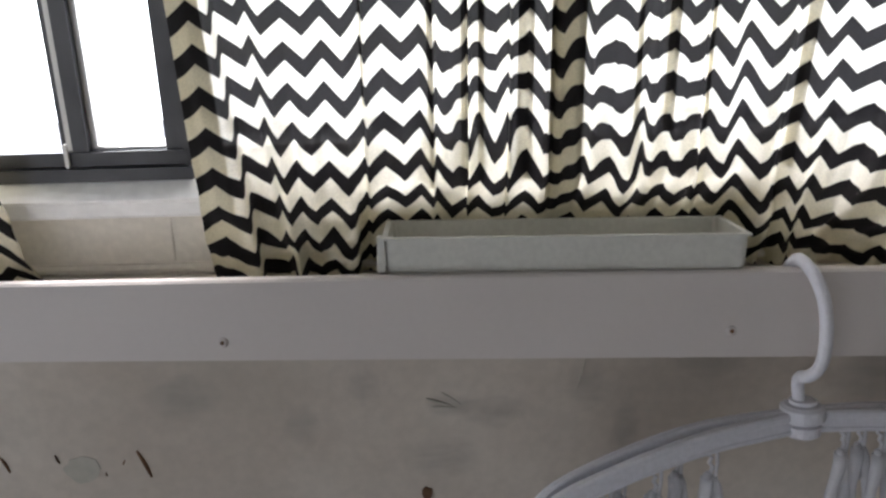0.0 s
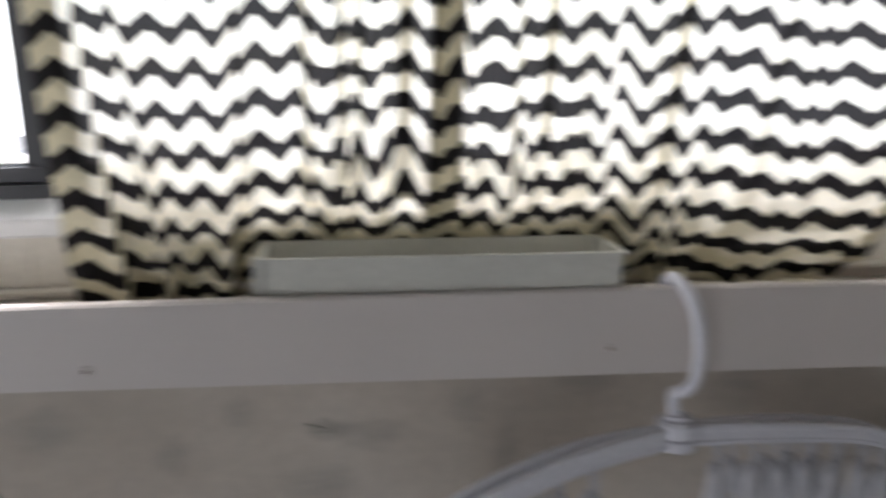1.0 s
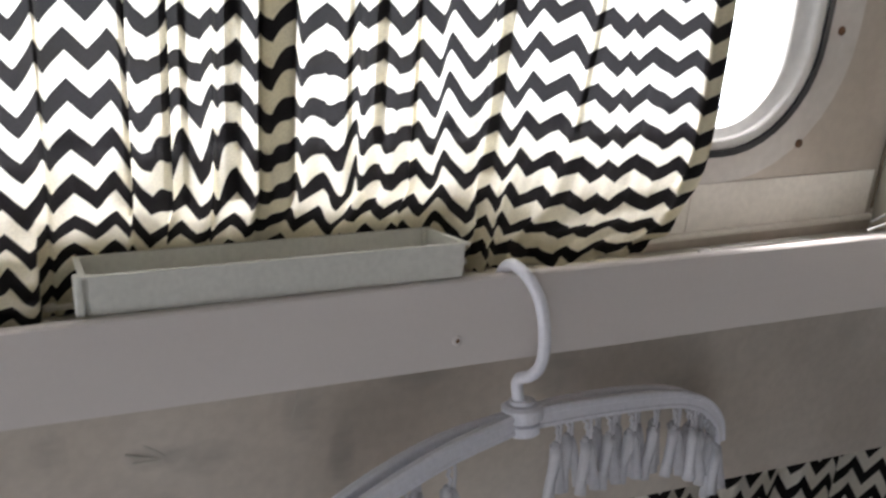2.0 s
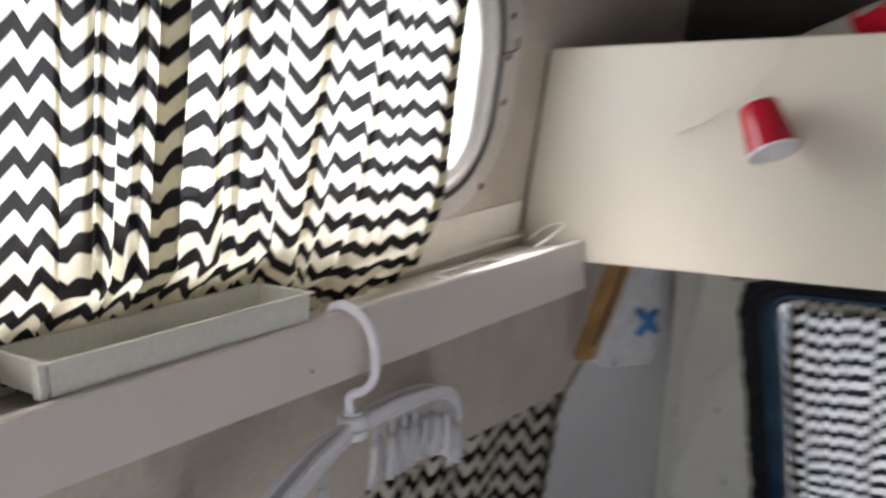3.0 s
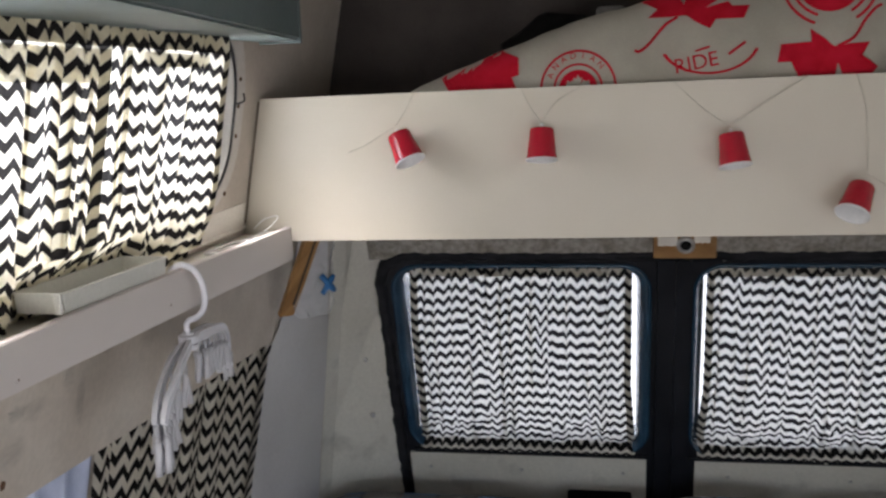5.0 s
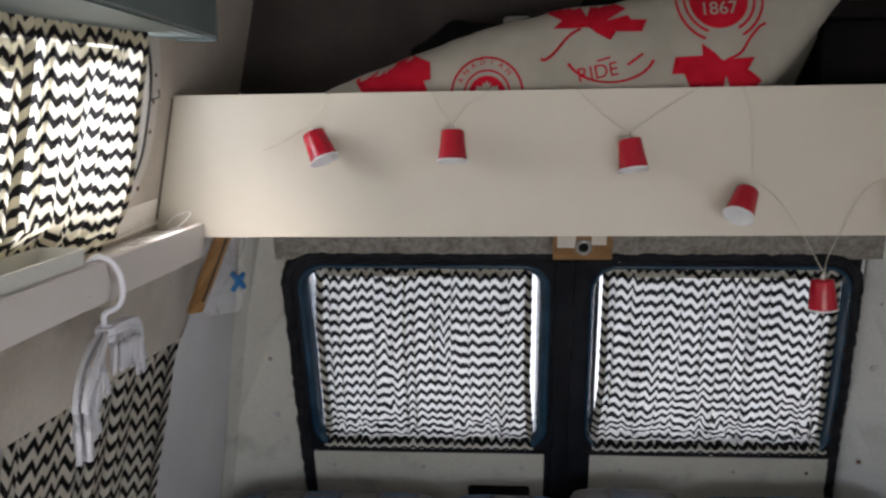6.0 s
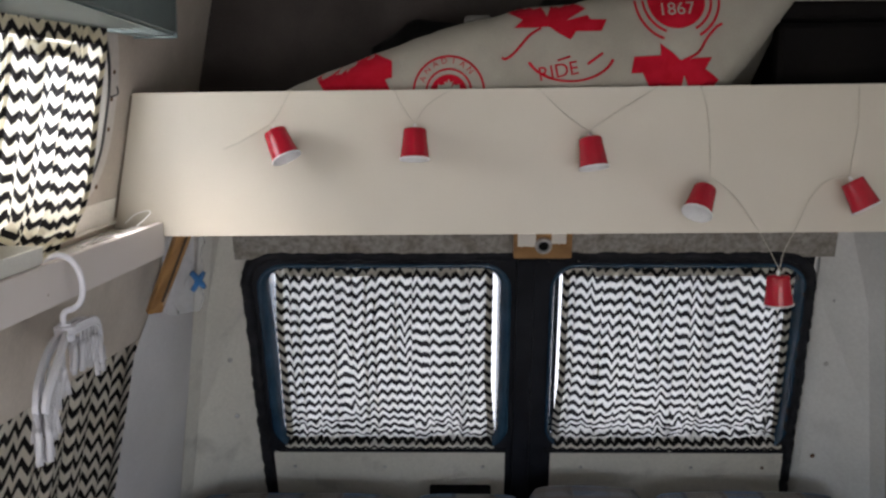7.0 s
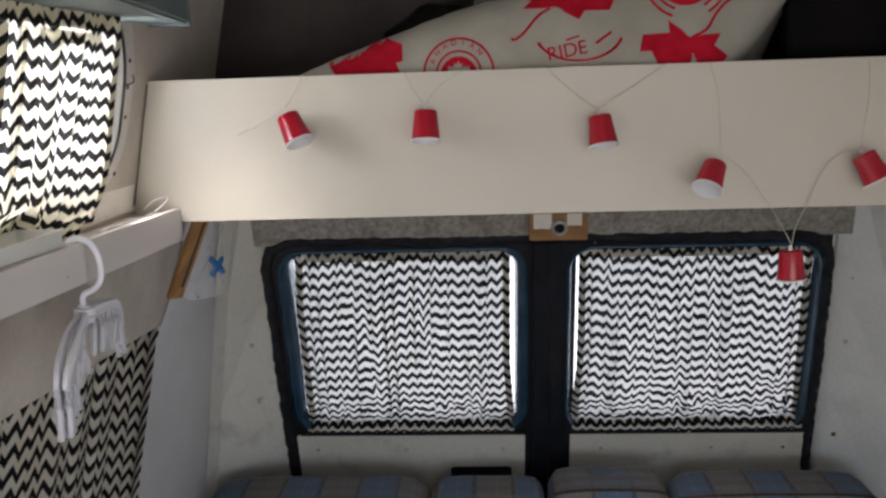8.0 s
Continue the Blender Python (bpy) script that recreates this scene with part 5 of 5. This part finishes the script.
CUPS = ((0.659, 1.552, 0.637, 1.507, 0.30), (0.438, 1.552, 0.438, 1.504, 0.24), (0.166, 1.540, 0.160, 1.490, 0.28), (-0.020, 1.471, 0.005, 1.422, 0.72), (-0.241, 1.470, -0.263, 1.426, 0.26), (-0.143, 1.314, -0.146, 1.266, 0.0))
shell = inside = rim = cap = None
for y0, z0, y1, z1, lean in CUPS:
    x0 = 0.776 if z0 > 1.35 else 0.795
    top, low = Vector((x0, y0, z0)), Vector((x0 - lean * 0.05, y1, z1))
    d = (top - low).normalized()
    m = d.to_track_quat("Z", "Y").to_matrix().to_4x4()
    m.translation = low
    if shell is None:
        a = part("cup", revolve([(0.0228, 0.0015), (0.0225, 0.004), (0.0198, 0.028), (0.0195, 0.030), (0.0182, 0.0455), (0.0172, 0.048), (0.010, 0.0485), (0.0001, 0.0485)]), "red", garland, "red plastic cup shade", smooth=True)
        b = part("liner", revolve([(0.0222, 0.0006), (0.0185, 0.040), (0.0165, 0.046), (0.0001, 0.0465)]), "white", a, "white cup inside", smooth=True)
        c = part("rim", revolve([(0.0222, 0.0), (0.0236, -0.0006), (0.0244, 0.0008), (0.0236, 0.0024), (0.0226, 0.0018), (0.0222, 0.0)]), "white", a, "white rolled rim", smooth=True)
        e = part("socket", revolve([(0.0001, 0.056), (0.0022, 0.056), (0.003, 0.053), (0.003, 0.048), (0.0001, 0.048)], 10), "white", a, smooth=True)
        shell, inside, rim, cap = a.data, b.data, c.data, e.data
        a.matrix_basis = m
    else:
        a = new("cup", shell)
        a.parent, a["label"] = garland, "red plastic cup shade"
        a.matrix_basis = m
        for nm, me, lb in (("liner", inside, "white cup inside"), ("rim", rim, "white rolled rim"), ("socket", cap, "")):
            o = new(nm, me)
            o.parent = a
            if lb:
                o["label"] = lb
WIRES = (
    ((0.745, 1.52, 0.799), (0.715, 1.532, 0.798), (0.668, 1.557, 0.788)),
    ((0.663, 1.560, 0.780), (0.655, 1.575, 0.796), (0.648, 1.588, 0.7995), (0.635, 1.612, 0.801)),
    ((0.472, 1.612, 0.801), (0.458, 1.585, 0.799), (0.440, 1.560, 0.780)),
    ((0.438, 1.560, 0.780), (0.418, 1.588, 0.797), (0.38, 1.612, 0.801)),
    ((0.245, 1.613, 0.801), (0.202, 1.572, 0.799), (0.168, 1.547, 0.780)),
    ((0.166, 1.547, 0.780), (0.113, 1.580, 0.798), (0.057, 1.615, 0.801)),
)
LOW_WIRES = (
    ((-0.009, 1.615, 0.801), (-0.022, 1.572, 0.800), (-0.026, 1.529, 0.799), (-0.024, 1.478, 0.782)),
    ((-0.022, 1.476, 0.780), (-0.066, 1.444, 0.798), (-0.105, 1.392, 0.797), (-0.138, 1.335, 0.795), (-0.144, 1.320, 0.795)),
    ((-0.144, 1.320, 0.795), (-0.150, 1.352, 0.796), (-0.168, 1.39, 0.798), (-0.188, 1.438, 0.799), (-0.212, 1.466, 0.796), (-0.239, 1.476, 0.780)),
    ((-0.240, 1.476, 0.780), (-0.252, 1.52, 0.799), (-0.257, 1.560, 0.800), (-0.254, 1.616, 0.801)),
)
for w in WIRES + LOW_WIRES:
    part("wire", tube(spline([(x, y, z) for y, z, x in w], 7), 0.0007, 6), "wire", garland, smooth=True)

# ---- corner: vinyl sheet, wooden stick, bag and tag ----
rows = []
for j in range(15):
    z = 0.3 + (1.35 - 0.3) * j / 14
    row = []
    for k in range(15):
        s = k / 14
        xa = 0.995 + 0.02 * max(0, 1.15 - z) + 0.095 * min(1.0, max(0.0, (z - 1.15) / 0.07))
        xb = 1.390 + 0.292 * (1.13 - z) if z < 1.13 else 1.390 - 0.5 * (z - 1.13)
        x = xa + (xb - xa) * s
        row.append(on_left(x, z, 0.004 + 0.010 * math.sin(math.pi * s) + 0.003 * noise.noise(Vector((x * 6, z * 5, 2)))))
    rows.append(row)
bm = strip(rows, close=False)
ob = tagged(part("vinyl_sheet", bm, "sheet", smooth=True), "smooth white vinyl sheet covering the rear corner wall", "wall covering", kind="structure")
tagged(part("vinyl_backing", strip([[on_left(1.17, 0.2, -0.015), on_left(1.62, 0.2, -0.015)], [on_left(1.15, 1.14, -0.015), on_left(1.40, 1.14, -0.015)]], close=False), "lining"), "lower corner lining behind the vinyl sheet", "wall panel", kind="structure")
stick = thing("wooden_stick", label="varnished wooden bar with a dark groove hanging below the shelf", category="bar")
a, b = Vector((0.897, 0.843, 1.376)), Vector((0.957, 0.925, 1.216))
d = (b - a).normalized()
side = Vector((0.75, -0.66, 0)).normalized()
side = (side - d * side.dot(d)).normalized()
nrm = d.cross(side)
frame3 = Matrix((side, nrm, d)).transposed().to_4x4()
frame3.translation = a
L = (b - a).length
part("bar", box(-0.015, 0.015, -0.006, 0.006, 0, L, 0.002, m=frame3), "wood", stick)
for s in (-1, 1):
    part("groove", box(0.002, 0.007, s * 0.0062 - 0.0006, s * 0.0062 + 0.0006, 0.012, L - 0.028, m=frame3), "dark_wood", stick)
poly = thing("plastic_bag", label="clear plastic bag with a blue cross-shaped tag hanging in the corner", category="bag")
bm = bmesh.new()
rows = []
for j in range(31):
    row = []
    for k in range(25):
        s, t = k / 24, j / 30
        c = Vector((0.975 + 0.03 * (t - 0.5), 0.872 - 0.01 * t, 1.212 + 0.16 * t))
        w = 0.048 * (0.75 + 0.25 * math.sin(math.pi * t))
        p = c + side * ((s - 0.5) * 2 * w * 0.8)
        row.append(p + Vector((0.012, -0.014, 0)) * noise.noise(Vector((s * 3, t * 4, 6))) + Vector((0.004, -0.004, 0)) * noise.noise(Vector((s * 11, t * 14, 6))))
    rows.append(row)
part("film", strip(rows, close=False), "bagfilm", poly, "clear crinkled film", smooth=True).visible_shadow = False
C = Vector((0.984, 0.848, 1.268))
for ang in (50, -48):
    u = side * math.cos(radians(ang)) + Vector((0, 0, 1)) * math.sin(radians(ang))
    part("tag_arm", tube([C - u * 0.023, C - u * 0.01, C + u * 0.01, C + u * 0.02], 0.0055, 8, radii=[0.0055, 0.006, 0.0065, 0.004], flat=0.4), "bluetag", poly, "blue plastic cross", smooth=True)

# ---- latch block above the doors ----
latch = thing("latch_block", label="varnished wooden block with a metal catch above the rear doors", category="latch")
part("block", plate(rounded(0.112, 0.247, 1.236, 1.302, 0.003, 2), on_rear, 0.02, 0.044), "wood", latch)
for y0, y1, z0, seed in ((0.196, 0.238, 1.2655, 3), (0.126, 0.160, 1.2725, 8)):
    ragged = [(y0 + (y1 - y0) * k / 12, z0 + 0.003 * noise.noise(Vector((k * 0.6, seed, 0)))) for k in range(13)]
    part("paint_patch", plate(ragged + [(y1, 1.3015), (y0, 1.3015)], on_rear, 0.0442, 0.0452), "ledge", latch, "worn white paint on the block")
cup = lambda r, off: [on_rear(0.178 + r * math.cos(2 * math.pi * k / 24), 1.268 + r * math.sin(2 * math.pi * k / 24), off) for k in range(24)]
part("catch", strip([cup(0.020, 0.0442), cup(0.0195, 0.049), cup(0.0165, 0.053), cup(0.0125, 0.0525), cup(0.0115, 0.046)]), "steel", latch, "round zinc catch", smooth=True)
part("bolt", plate([(0.178 + 0.012 * math.cos(2 * math.pi * k / 20), 1.268 + 0.012 * math.sin(2 * math.pi * k / 20)) for k in range(20)], on_rear, 0.0442, 0.047), "bag", latch)

# ---- bench behind ----
bench = thing("bench", label="low bench base below the rear windows", category="bench")
part("base", box(1.05, 1.57, -0.58, 1.10, 0.0, 0.40, 0.006), "panel", bench)


def cushion(y0, y1, top, seed):
    """A boxed back cushion: a soft crown, a rounded front edge and a piped seam along it."""
    bm = box(-0.5, 0.5, -0.5, 0.5, -0.5, 0.5)
    bmesh.ops.subdivide_edges(bm, edges=list(bm.edges), cuts=15, use_grid_fill=True)

    def crown(y):
        k = (y - (y0 + y1) / 2) / ((y1 - y0) / 2)
        return top - 0.010 * abs(k) ** 3 + 0.003 * noise.noise(Vector((y * 7, seed, 0)))

    for v in bm.verts:
        p = v.co * 2
        e = 7.0
        k = (abs(p.x) ** e + abs(p.y) ** (e * 2) + abs(p.z) ** e) ** (1 / e)
        q = p / max(k, 1e-6) * max(abs(p.x), abs(p.y), abs(p.z))
        q += Vector((1, 1, 1)) * 0.02 * noise.noise(p * 1.4 + Vector((seed, 0, 0)))
        y = (y0 + y1) / 2 + q.y * (y1 - y0) / 2
        v.co = Vector((1.475 + q.x * 0.085, y, max(0.4005, 0.40 + (q.z + 1) / 2 * (crown(y) - 0.40))))
    tree = BVHTree.FromBMesh(bm)
    c = thing("cushion", label="plaid bench back cushion in blue, grey and brown", category="cushion", group="bench cushions")
    part("cover", bm, "plaid", c, smooth=True)
    seam = []
    for k in range(41):
        y = y0 + 0.012 + (y1 - y0 - 0.024) * k / 40
        hit = tree.ray_cast(Vector((1.0, y, crown(y) + 0.245)), Vector((1, 0, -0.62)).normalized())[0]
        if hit:
            seam.append(hit)
    part("piping", tube(seam, 0.0035, 6), "piping", c, "dark brown piped seam", smooth=True)


for y0, y1, top, seed in ((0.503, 1.055, 0.612, 1.0), (0.212, 0.497, 0.610, 2.0), (-0.084, 0.206, 0.633, 3.0), (-0.58, -0.09, 0.620, 4.0)):
    cushion(y0, y1, top, seed)
